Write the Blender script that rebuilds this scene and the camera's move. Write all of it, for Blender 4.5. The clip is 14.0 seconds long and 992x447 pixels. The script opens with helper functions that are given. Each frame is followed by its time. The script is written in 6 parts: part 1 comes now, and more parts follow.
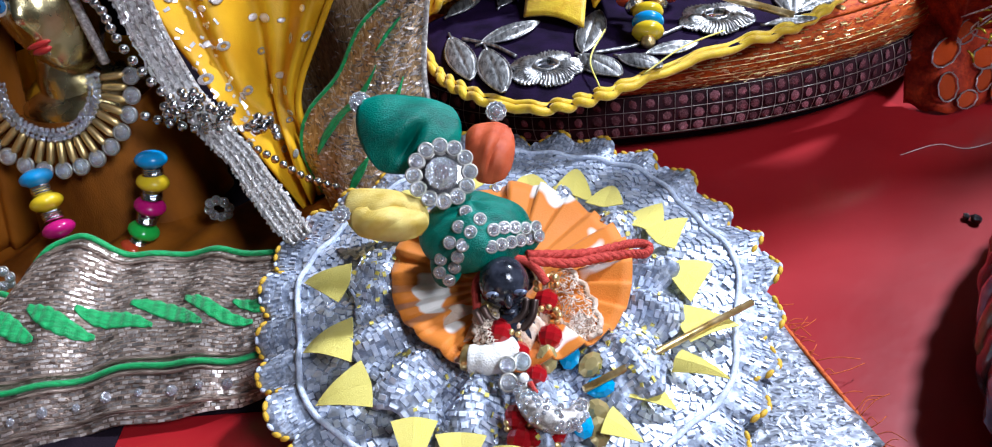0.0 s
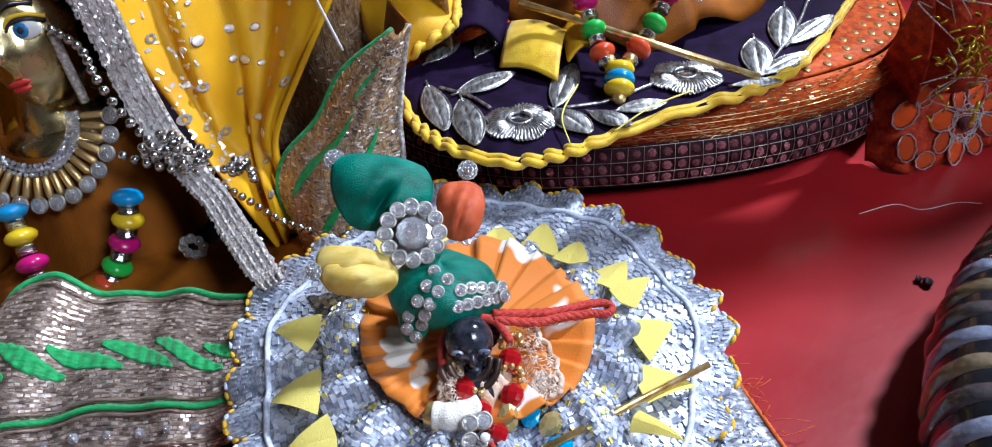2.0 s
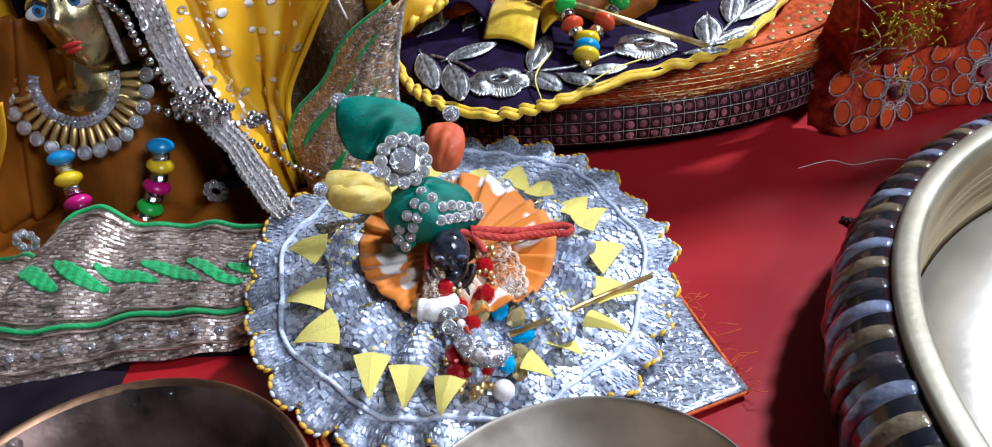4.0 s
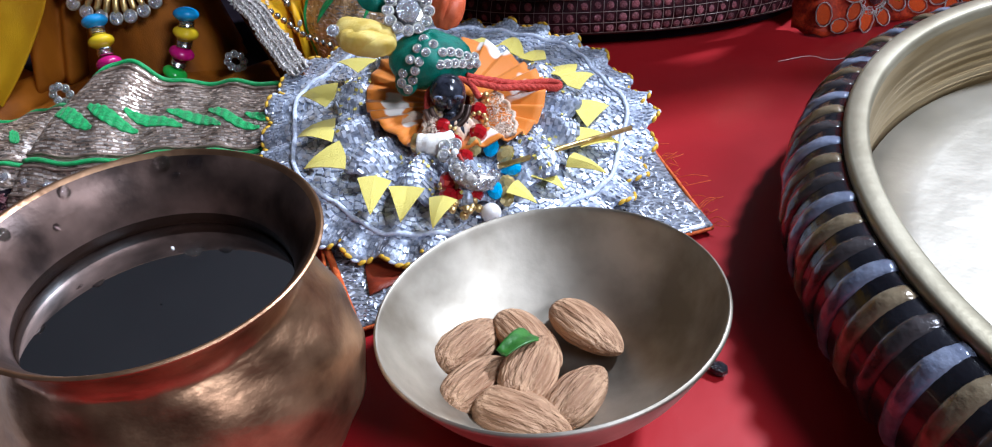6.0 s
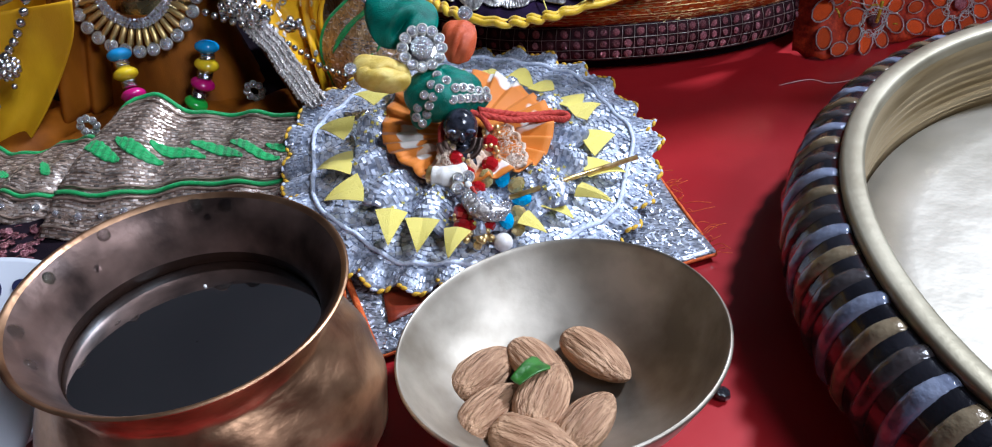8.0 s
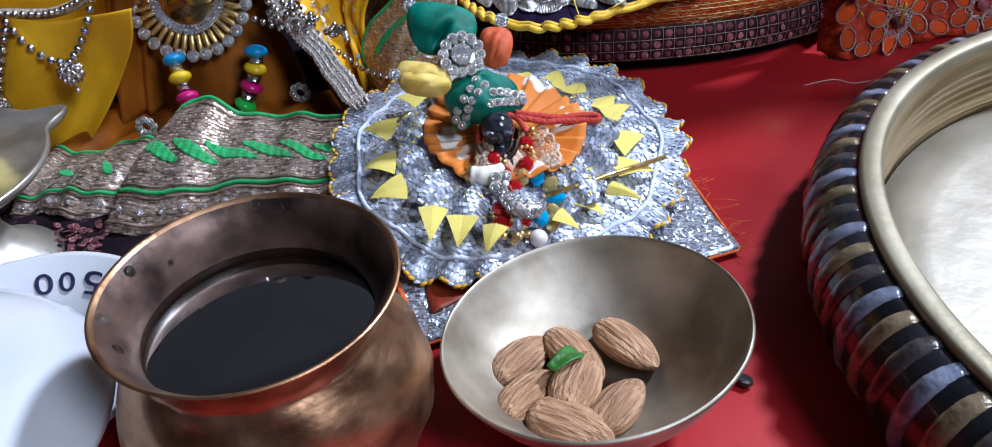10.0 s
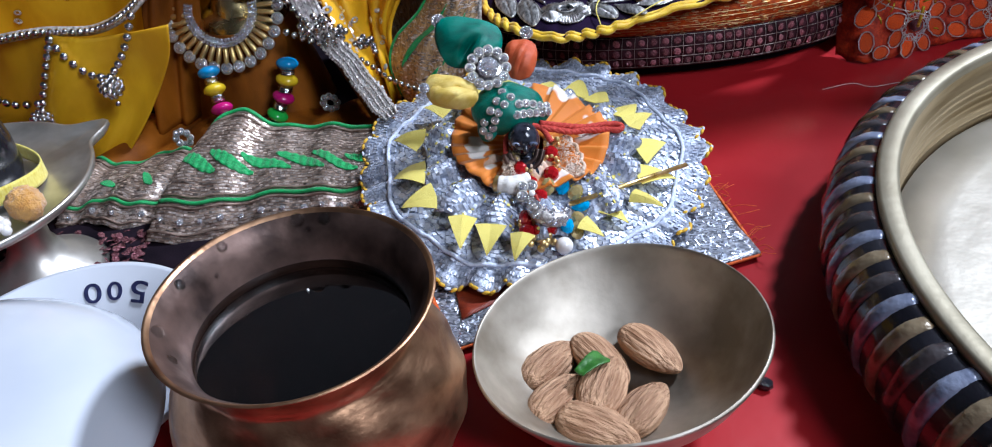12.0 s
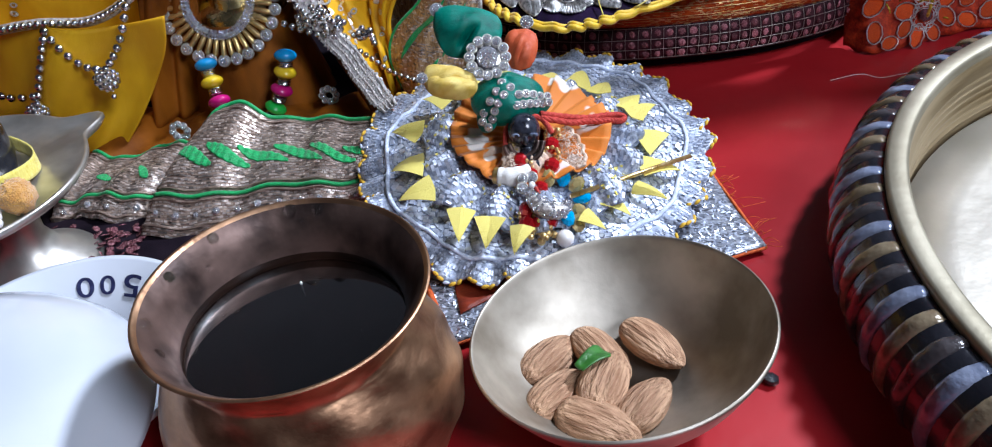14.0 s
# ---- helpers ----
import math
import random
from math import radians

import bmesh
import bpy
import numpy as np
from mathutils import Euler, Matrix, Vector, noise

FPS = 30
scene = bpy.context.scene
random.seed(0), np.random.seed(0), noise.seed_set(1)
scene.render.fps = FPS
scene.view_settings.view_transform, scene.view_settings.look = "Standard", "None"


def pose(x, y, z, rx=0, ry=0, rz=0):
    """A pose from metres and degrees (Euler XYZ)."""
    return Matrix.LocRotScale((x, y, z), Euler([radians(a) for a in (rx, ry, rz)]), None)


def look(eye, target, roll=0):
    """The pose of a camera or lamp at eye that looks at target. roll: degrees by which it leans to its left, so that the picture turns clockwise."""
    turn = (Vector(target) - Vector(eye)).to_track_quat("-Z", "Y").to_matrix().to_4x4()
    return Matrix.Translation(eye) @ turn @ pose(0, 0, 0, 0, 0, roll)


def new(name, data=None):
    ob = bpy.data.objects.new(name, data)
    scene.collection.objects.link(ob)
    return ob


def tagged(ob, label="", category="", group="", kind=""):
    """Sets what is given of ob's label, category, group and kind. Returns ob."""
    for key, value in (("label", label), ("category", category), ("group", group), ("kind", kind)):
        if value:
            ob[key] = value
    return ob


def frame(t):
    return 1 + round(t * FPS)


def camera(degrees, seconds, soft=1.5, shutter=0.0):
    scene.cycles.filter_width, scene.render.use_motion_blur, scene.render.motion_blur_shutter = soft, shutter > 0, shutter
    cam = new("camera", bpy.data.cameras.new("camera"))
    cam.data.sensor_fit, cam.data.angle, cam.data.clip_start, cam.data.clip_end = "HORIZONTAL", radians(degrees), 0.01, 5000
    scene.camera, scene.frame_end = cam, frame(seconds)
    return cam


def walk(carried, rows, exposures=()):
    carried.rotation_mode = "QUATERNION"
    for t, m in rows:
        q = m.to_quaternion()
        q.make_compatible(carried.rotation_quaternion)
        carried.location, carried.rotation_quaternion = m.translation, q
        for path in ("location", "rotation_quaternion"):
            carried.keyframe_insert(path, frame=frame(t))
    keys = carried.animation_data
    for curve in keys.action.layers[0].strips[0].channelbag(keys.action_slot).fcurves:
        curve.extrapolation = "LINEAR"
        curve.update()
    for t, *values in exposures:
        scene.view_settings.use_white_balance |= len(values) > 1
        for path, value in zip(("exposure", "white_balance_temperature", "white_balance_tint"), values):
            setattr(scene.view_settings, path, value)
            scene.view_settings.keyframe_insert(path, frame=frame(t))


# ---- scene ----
cam = camera(60.2, 14.0, soft=1.1)
METRES, EYE, TILT, LEAN, TURN = 0.235, 0.170, -37.0, 6.0, 0.0
ROWS = [
    (0.0, 0.0, 0.0, 0.0, 0.0, 0.0, -0.0),
    (0.5, -0.0249, -0.009, -0.0167, -0.2, 0.07, -1.16),
    (1.0, 0.0041, 0.0002, 0.0316, -0.6, 0.12, -1.91),
    (1.5, 0.0118, -0.0105, 0.0518, -1.2, 0.46, -1.81),
    (2.0, 0.0086, -0.0276, 0.0528, -1.53, 0.67, -1.76),
    (2.5, 0.0434, -0.0327, 0.0873, -2.12, 0.99, -1.32),
    (3.0, 0.031, -0.0458, 0.0718, -2.36, 1.19, -0.89),
    (3.5, 0.0261, -0.1321, 0.0289, -1.83, 1.42, -1.11),
    (4.0, 0.0417, -0.2084, -0.0526, -1.27, 1.52, -2.07),
    (6.5, 0.0904, -0.3203, -0.2429, -0.7, 0.03, -4.19),
    (7.0, 0.1276, -0.3513, -0.1909, -0.73, 0.19, -4.12),
    (7.5, 0.0973, -0.3775, -0.1815, -0.57, 0.38, -3.78),
    (8.0, 0.0645, -0.3692, -0.1998, -0.16, 0.2, -3.65),
    (10.5, 0.0463, -0.452, -0.1895, 1.95, -0.84, -3.61),
    (11.0, 0.0424, -0.4469, -0.1841, 2.21, -1.13, -3.41),
    (11.5, 0.0428, -0.4751, -0.1712, 2.51, -1.15, -3.32),
    (12.0, 0.0383, -0.489, -0.1685, 2.89, -1.12, -3.2),
    (12.5, 0.0445, -0.4927, -0.1606, 3.14, -1.02, -3.14),
    (13.0, 0.0447, -0.4886, -0.1626, 3.31, -0.96, -3.0),
    (13.5, 0.042, -0.4702, -0.1791, 3.42, -1.04, -2.95),
    (14.0, 0.0493, -0.4623, -0.1781, 3.38, -1.21, -3.12),
]
walk(cam, [(t, pose(0, 0, EYE, TILT, LEAN, TURN) @ pose(METRES * x, METRES * y, METRES * z, 90 + pitch, roll, yaw)) for t, x, y, z, yaw, pitch, roll in ROWS],
     [(t, stops, 5950, 10) for t, stops in ((0.0, 0.26), (1.0, 0.30), (2.0, 0.16), (3.0, 0.03), (4.0, 0.14), (6.5, 0.20), (7.0, 0.18), (8.0, 0.03), (10.5, 0.03), (12.5, 0.02), (14.0, 0.12))])

# ---- light and world ----
world = bpy.data.worlds.new("world")
scene.world = world
world.use_nodes = True
world.node_tree.nodes["Background"].inputs[0].default_value = (0.75, 0.85, 1.0, 1)
world.node_tree.nodes["Background"].inputs[1].default_value = 0.05


def area_lamp(name, eye, target, size, watts, color):
    data = bpy.data.lights.new(name, "AREA")
    data.shape, data.size, data.energy, data.color = "DISK", size, watts, color
    ob = new(name, data)
    ob.matrix_world = look(eye, target)
    return ob


area_lamp("key_or_fill_lamp", (1.07, 0.78, 1.50), (0.0, 0.15, 0.0), 0.22, 53, (0.85, 0.90, 1.0))
# Added fill from the front right, with no known lamp behind it.
area_lamp("key_or_fill_lamp", (1.05, -0.80, 1.35), (0.0, 0.20, 0.0), 0.60, 22, (0.86, 0.90, 1.0))

# ---- shape helpers ----
V = Vector
BASE = {}


def curve(pts, n):
    """n points on a smooth line through pts."""
    p = [V(q) for q in pts]
    p = [2 * p[0] - p[1]] + p + [2 * p[-1] - p[-2]]
    out, m = [], len(p) - 3
    for i in range(n):
        s = m * i / (n - 1)
        k = min(int(s), m - 1)
        s -= k
        a, b, c, d = p[k:k + 4]
        out.append(0.5 * (2 * b + (c - a) * s + (2 * a - 5 * b + 4 * c - d) * s * s + (3 * b - a - 3 * c + d) * s ** 3))
    return out


def at(line, s):
    """The point at 0 to 1 along a list of points."""
    x = min(max(s, 0), 1) * (len(line) - 1)
    k = min(int(x), len(line) - 2)
    return line[k].lerp(line[k + 1], x - k)


def join(*shapes):
    verts, faces = [], []
    for v, f in shapes:
        k = len(verts)
        verts += v
        faces += [tuple(i + k for i in q) for q in f]
    return verts, faces


def moved(shape, m):
    return [m @ V(v) for v in shape[0]], shape[1]


def tube(line, r, n=8, taper=None, loop=False):
    verts, faces, m = [], [], len(line)
    side = None
    for i, p in enumerate(line):
        d = (line[(i + 1) % m] - line[i - 1]) if loop else (line[min(i + 1, m - 1)] - line[max(i - 1, 0)])
        d = d.normalized()
        if side is None:
            side = d.orthogonal().normalized()
        side = (side - d * side.dot(d)).normalized()
        up = d.cross(side)
        rr = r * (taper(i / (m - 1)) if taper else 1)
        for k in range(n):
            a = 2 * math.pi * k / n
            verts.append(p + rr * (math.cos(a) * side + math.sin(a) * up))
    for i in range(m if loop else m - 1):
        j = (i + 1) % m
        for k in range(n):
            l = (k + 1) % n
            faces.append((i * n + k, i * n + l, j * n + l, j * n + k))
    if not loop:
        faces += [tuple(range(n))[::-1], tuple(range((m - 1) * n, m * n))]
    return verts, faces


def lathe(profile, n=64, centre=(0, 0, 0), bump=None):
    """A closed or open profile of (radius, height) turned about the upright axis."""
    verts, faces = [], []
    for r, z in profile:
        for k in range(n):
            a = 2 * math.pi * k / n
            rr, zz = bump(r, z, a) if bump else (r, z)
            verts.append(V((centre[0] + rr * math.cos(a), centre[1] + rr * math.sin(a), centre[2] + zz)))
    for i in range(len(profile) - 1):
        for k in range(n):
            l = (k + 1) % n
            faces.append((i * n + k, i * n + l, (i + 1) * n + l, (i + 1) * n + k))
    return verts, faces


def ball(c=(0, 0, 0), r=(1, 1, 1), nu=16, nv=10):
    if not isinstance(r, tuple):
        r = (r, r, r)
    verts = [V((c[0], c[1], c[2] - r[2]))]
    for j in range(1, nv):
        b = -math.pi / 2 + math.pi * j / nv
        for i in range(nu):
            a = 2 * math.pi * i / nu
            verts.append(V((c[0] + r[0] * math.cos(b) * math.cos(a), c[1] + r[1] * math.cos(b) * math.sin(a), c[2] + r[2] * math.sin(b))))
    verts.append(V((c[0], c[1], c[2] + r[2])))
    top = len(verts) - 1
    faces = [(0, 1 + (i + 1) % nu, 1 + i) for i in range(nu)]
    for j in range(nv - 2):
        for i in range(nu):
            k = (i + 1) % nu
            faces.append((1 + j * nu + i, 1 + j * nu + k, 1 + (j + 1) * nu + k, 1 + (j + 1) * nu + i))
    faces += [(top, 1 + (nv - 2) * nu + i, 1 + (nv - 2) * nu + (i + 1) % nu) for i in range(nu)]
    return verts, faces


def cloth(f, nu, nv, thick=0.0006, wrap=False):
    """A sheet with thickness: f(u, v) gives its points, u and v from 0 to 1."""
    cols = nu if wrap else nu + 1
    p = [[V(f(i / nu, j / nv)) for i in range(cols)] for j in range(nv + 1)]
    top, low = [], []
    for j in range(nv + 1):
        for i in range(cols):
            a = p[j][(i + 1) % cols] if wrap else p[j][min(i + 1, cols - 1)]
            b = p[j][i - 1] if wrap else p[j][max(i - 1, 0)]
            n = (a - b).cross(p[min(j + 1, nv)][i] - p[max(j - 1, 0)][i])
            n = n.normalized() if n.length > 1e-12 else V((0, 0, 1))
            top.append(p[j][i] + n * thick / 2)
            low.append(p[j][i] - n * thick / 2)
    k = len(top)
    faces = []
    for j in range(nv):
        for i in range(nu):
            l = (i + 1) % cols
            a, b, c, d = j * cols + i, j * cols + l, (j + 1) * cols + l, (j + 1) * cols + i
            faces += [(a, b, c, d), (d + k, c + k, b + k, a + k)]
    for i in range(nu):
        l = (i + 1) % cols
        faces += [(i, i + k, l + k, l), (nv * cols + l, nv * cols + l + k, nv * cols + i + k, nv * cols + i)]
    if not wrap:
        for j in range(nv):
            a, b = j * cols, (j + 1) * cols
            faces += [(b, b + k, a + k, a), (a + nu, a + nu + k, b + nu + k, b + nu)]
    return top + low, faces


def between(left, right, nu, nv, fold=None, thick=0.0006):
    """A sheet spanned between two lines; fold(u, v) gives an offset."""
    def f(u, v):
        p = at(left, v).lerp(at(right, v), u)
        return p + V(fold(u, v)) if fold else p
    return cloth(f, nu, nv, thick)


def flecks(f, n, length, width, lift, seed, turn=0.2, tilt=0.35, across=False):
    """Small foil bars scattered over the sheet f."""
    rnd = random.Random(seed)
    verts, faces = [], []
    for _ in range(n):
        u, v = rnd.uniform(0.005, 0.985), rnd.uniform(0.01, 0.98)
        p = V(f(u, v))
        a, b = V(f(u + 0.003, v)) - p, V(f(u, v + 0.01)) - p
        nn = a.cross(b)
        if nn.length < 1e-14:
            continue
        nn.normalize()
        if nn.z - nn.y < 0:
            nn = -nn
        x = (b if across else a).normalized()
        y = nn.cross(x)
        r = rnd.gauss(0, turn)
        x, y = x * math.cos(r) + y * math.sin(r), y * math.cos(r) - x * math.sin(r)
        nn = (nn + x * rnd.gauss(0, tilt) + y * rnd.gauss(0, tilt)).normalized()
        x = (x - nn * x.dot(nn)).normalized() * length * rnd.uniform(0.6, 1.3) / 2
        y = nn.cross(x).normalized() * width * rnd.uniform(0.7, 1.3) / 2
        p = p + nn * lift
        k = len(verts)
        verts += [p - x - y, p + x - y, p + x + y, p - x + y]
        q = nn * width * 0.3
        verts += [w - q for w in verts[k:k + 4]]
        faces += [(k, k + 1, k + 2, k + 3), (k + 7, k + 6, k + 5, k + 4)] + [(k + i, k + 4 + i, k + 4 + (i + 1) % 4, k + (i + 1) % 4) for i in range(4)]
    return verts, faces


def weave(f, rows, cols, width, lift, seed, tilt=0.2, fill=0.8, across=False):
    """Woven foil bars laid in rows over the sheet f, each a little out of line."""
    rnd = random.Random(seed)
    verts, faces = [], []
    for j in range(rows):
        for i in range(cols):
            if rnd.random() > 0.93:
                continue
            u = (i + 0.5 + 0.5 * (j % 2) + rnd.uniform(-0.1, 0.1)) / (cols + 0.5)
            v = (j + 0.5 + rnd.uniform(-0.15, 0.15)) / rows
            p = V(f(u, v))
            a, b = V(f(min(u + 0.5 / cols, 1.0), v)) - p, V(f(u, v + 0.4 / rows)) - p
            nn = a.cross(b)
            if nn.length < 1e-14:
                continue
            nn.normalize()
            if nn.z - nn.y < 0:
                nn = -nn
            x = (b if across else a)
            x = x * (2.4 if across else 1.0) * fill * rnd.uniform(0.7, 1.15)
            nn = (nn + x.normalized() * rnd.gauss(0, tilt) + nn.cross(x).normalized() * rnd.gauss(0, tilt)).normalized()
            y = nn.cross(x).normalized() * width * rnd.uniform(0.75, 1.25) / 2
            p = p + nn * lift
            k = len(verts)
            verts += [p - x - y, p + x - y, p + x + y, p - x + y]
            verts += [w - nn * width * 0.4 for w in verts[k:k + 4]]
            faces += [(k, k + 1, k + 2, k + 3), (k + 7, k + 6, k + 5, k + 4)] + [(k + q, k + 4 + q, k + 4 + (q + 1) % 4, k + (q + 1) % 4) for q in range(4)]
    return verts, faces


def slab(x0, y0, z0, x1, y1, z1):
    v = [V((x, y, z)) for z in (z0, z1) for y in (y0, y1) for x in (x0, x1)]
    return v, [(0, 2, 3, 1), (4, 5, 7, 6), (0, 1, 5, 4), (2, 6, 7, 3), (0, 4, 6, 2), (1, 3, 7, 5)]


def data_of(name, shape, material, smooth=True):
    me = bpy.data.meshes.new(name)
    me.from_pydata([tuple(v) for v in shape[0]], [], shape[1])
    for m in (material if isinstance(material, list) else [material]):
        me.materials.append(m)
    if smooth:
        me.polygons.foreach_set("use_smooth", [True] * len(me.polygons))
    me.update()
    return me


def thing(name, at_point, label, category, group="", kind=""):
    ob = new(name)
    ob.location = at_point
    BASE[ob] = V(at_point)
    ob.empty_display_size = 0.01
    return tagged(ob, label, category, group, kind)


def whole(name, shape, material, label, category, group="", kind="", smooth=True):
    c = sum((V(v) for v in shape[0]), V()) / len(shape[0])
    c.z = min(v[2] for v in shape[0])
    ob = new(name, data_of(name, ([V(v) - c for v in shape[0]], shape[1]), material, smooth))
    ob.location = c
    BASE[ob] = c
    return tagged(ob, label, category, group, kind)


def part(name, shape, material, parent, label="", smooth=True):
    ob = new(name, data_of(name, ([V(v) - BASE[parent] for v in shape[0]], shape[1]), material, smooth))
    ob.parent = parent
    BASE[ob] = BASE[parent]
    return tagged(ob, label)


def piece(name, data, parent, p, turn=None, size=1.0, label=""):
    """A part on shared mesh data, at the place p, its z axis along turn."""
    ob = new(name, data)
    ob.parent = parent
    m = Matrix.Translation(V(p) - BASE[parent])
    if turn is not None:
        m = m @ (V(turn).to_track_quat("Z", "Y").to_matrix().to_4x4() if isinstance(turn, (tuple, Vector)) else turn)
    ob.matrix_basis = m @ Matrix.Diagonal((*(size if isinstance(size, tuple) else (size,) * 3), 1))
    BASE[ob] = V(p)
    return tagged(ob, label)


# ---- materials ----
def material(name, low, high, rough=0.5, metal=0.0, scale=300.0, bump=0.2, bump_scale=900.0, stretch=(1, 1, 1), cells=False,
             coat=0.0, sheen=0.0, spread=(0.35, 0.65), rough_var=0.12, depth=0.0004, island=0.0, bits=0.0, transmission=0.0, ior=1.45, detail=6.0, cell_mix=0.6, spec=0.5):
    m = bpy.data.materials.new(name)
    m.use_nodes = True
    t = m.node_tree
    n, l = t.nodes, t.links
    s = n["Principled BSDF"]
    co = n.new("ShaderNodeTexCoord")
    mp = n.new("ShaderNodeMapping")
    mp.inputs["Scale"].default_value = stretch
    l.new(co.outputs["Object"], mp.inputs["Vector"])
    big = n.new("ShaderNodeTexNoise")
    big.inputs["Scale"].default_value, big.inputs["Detail"].default_value = scale, detail
    l.new(mp.outputs[0], big.inputs["Vector"])
    ramp = n.new("ShaderNodeValToRGB")
    ramp.color_ramp.elements[0].position, ramp.color_ramp.elements[1].position = spread
    ramp.color_ramp.elements[0].color, ramp.color_ramp.elements[1].color = (*low, 1), (*high, 1)
    l.new(big.outputs[0], ramp.inputs[0])
    color = ramp.outputs[0]
    if cells:
        fine = n.new("ShaderNodeTexVoronoi")
        fine.inputs["Scale"].default_value = bump_scale
        value = n.new("ShaderNodeSeparateColor")
        l.new(fine.outputs["Color"], value.inputs[0])
        height = value.outputs[0]
        mix = n.new("ShaderNodeMix")
        mix.data_type, mix.blend_type = "RGBA", "MULTIPLY"
        mix.inputs["Factor"].default_value = cell_mix
        l.new(color, mix.inputs["A"])
        grey = n.new("ShaderNodeCombineColor")
        for i in range(3):
            l.new(value.outputs[1], grey.inputs[i])
        l.new(grey.outputs[0], mix.inputs["B"])
        color = mix.outputs["Result"]
    else:
        fine = n.new("ShaderNodeTexNoise")
        fine.inputs["Scale"].default_value, fine.inputs["Detail"].default_value = bump_scale, 4
        height = fine.outputs[0]
    l.new(mp.outputs[0], fine.inputs["Vector"])
    if island:
        info = n.new("ShaderNodeObjectInfo")
        hsv = n.new("ShaderNodeHueSaturation")
        rng = n.new("ShaderNodeMapRange")
        rng.inputs["To Min"].default_value, rng.inputs["To Max"].default_value = 1 - island, 1 + island
        l.new(info.outputs["Random"], rng.inputs["Value"])
        l.new(rng.outputs[0], hsv.inputs["Value"])
        l.new(color, hsv.inputs["Color"])
        color = hsv.outputs[0]
    if bits:
        geo = n.new("ShaderNodeNewGeometry")
        hsv = n.new("ShaderNodeHueSaturation")
        rng = n.new("ShaderNodeMapRange")
        rng.inputs["To Min"].default_value, rng.inputs["To Max"].default_value = 1 - bits, 1 + bits * 0.5
        l.new(geo.outputs["Random Per Island"], rng.inputs["Value"])
        l.new(rng.outputs[0], hsv.inputs["Value"])
        l.new(color, hsv.inputs["Color"])
        color = hsv.outputs[0]
    l.new(color, s.inputs["Base Color"])
    rr = n.new("ShaderNodeMapRange")
    rr.inputs["To Min"].default_value, rr.inputs["To Max"].default_value = max(rough - rough_var, 0.02), min(rough + rough_var, 1)
    l.new(big.outputs[0], rr.inputs["Value"])
    l.new(rr.outputs[0], s.inputs["Roughness"])
    bp = n.new("ShaderNodeBump")
    bp.inputs["Strength"].default_value, bp.inputs["Distance"].default_value = bump, depth
    l.new(height, bp.inputs["Height"])
    l.new(bp.outputs[0], s.inputs["Normal"])
    s.inputs["Metallic"].default_value, s.inputs["Coat Weight"].default_value, s.inputs["Sheen Weight"].default_value = metal, coat, sheen
    s.inputs["Coat Roughness"].default_value = 0.08
    s.inputs["Specular IOR Level"].default_value = spec
    s.inputs["Transmission Weight"].default_value, s.inputs["IOR"].default_value = transmission, ior
    return m


RED_PAINT = material("red_paint", (0.29, 0.007, 0.011), (0.40, 0.014, 0.018), 0.38, 0, 14, 0.10, 60, coat=0.15, depth=0.002)
WALL_PAINT = material("wall_paint", (0.045, 0.045, 0.050), (0.065, 0.065, 0.070), 0.8, 0, 3, 0.1, 60)
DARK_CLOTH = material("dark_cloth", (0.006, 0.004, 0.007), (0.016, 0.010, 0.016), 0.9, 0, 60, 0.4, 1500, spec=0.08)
SILVER_LACE = material("silver_lace", (0.30, 0.35, 0.47), (0.66, 0.72, 0.86), 0.45, 0.30, 420, 0.8, 1300, cells=True, depth=0.0006, cell_mix=0.55)
SILVER_FLECK = material("silver_foil", (0.54, 0.60, 0.74), (0.82, 0.86, 0.97), 0.36, 0.45, 500, 0.3, 1500, bits=0.38)
SILVER_MAT = material("silver_brocade", (0.40, 0.44, 0.55), (0.82, 0.86, 0.95), 0.36, 0.7, 320, 0.9, 700, cells=True, depth=0.0008, stretch=(1, 2.2, 1), cell_mix=0.8)
BLUE_CORD = material("pale_cord", (0.50, 0.56, 0.72), (0.74, 0.80, 0.92), 0.7, 0.0, 900, 0.6, 2500)
YELLOW_CORD = material("yellow_cord", (0.60, 0.33, 0.02), (0.80, 0.50, 0.04), 0.6, 0.0, 700, 0.5, 2500)
YELLOW_RIBBON = material("yellow_ribbon", (0.76, 0.60, 0.07), (0.88, 0.78, 0.22), 0.5, 0, 500, 0.4, 3000, stretch=(1, 3, 1), sheen=0.2, island=0.12)
ORANGE_CLOTH = material("orange_print", (0.68, 0.20, 0.012), (0.86, 0.80, 0.72), 0.65, 0, 95, 0.3, 2400, spread=(0.61, 0.65), sheen=0.2, detail=0.5)
# Satin lying in hollows: the shade under veil and robe darkens its colour.
SHADED_ORANGE = material("shaded_orange_satin", (0.13, 0.036, 0.003), (0.34, 0.105, 0.007), 0.55, 0, 50, 0.4, 2600, stretch=(1, 1, 0.4), spec=0.22)
YELLOW_SATIN = material("yellow_satin", (0.58, 0.28, 0.006), (0.80, 0.46, 0.012), 0.46, 0, 45, 0.4, 2600, stretch=(1, 1, 0.5), spec=0.3)
RED_SATIN = material("red_satin", (0.20, 0.025, 0.010), (0.34, 0.05, 0.016), 0.45, 0, 120, 0.3, 2600, stretch=(1, 3, 1))
YELLOW_PIPING = material("yellow_piping", (0.72, 0.42, 0.01), (0.85, 0.58, 0.02), 0.42, 0, 300, 0.5, 2200, sheen=0.3)
PEACH_CLOTH = material("peach_lace", (0.50, 0.30, 0.18), (0.78, 0.64, 0.52), 0.75, 0, 240, 0.8, 1500)
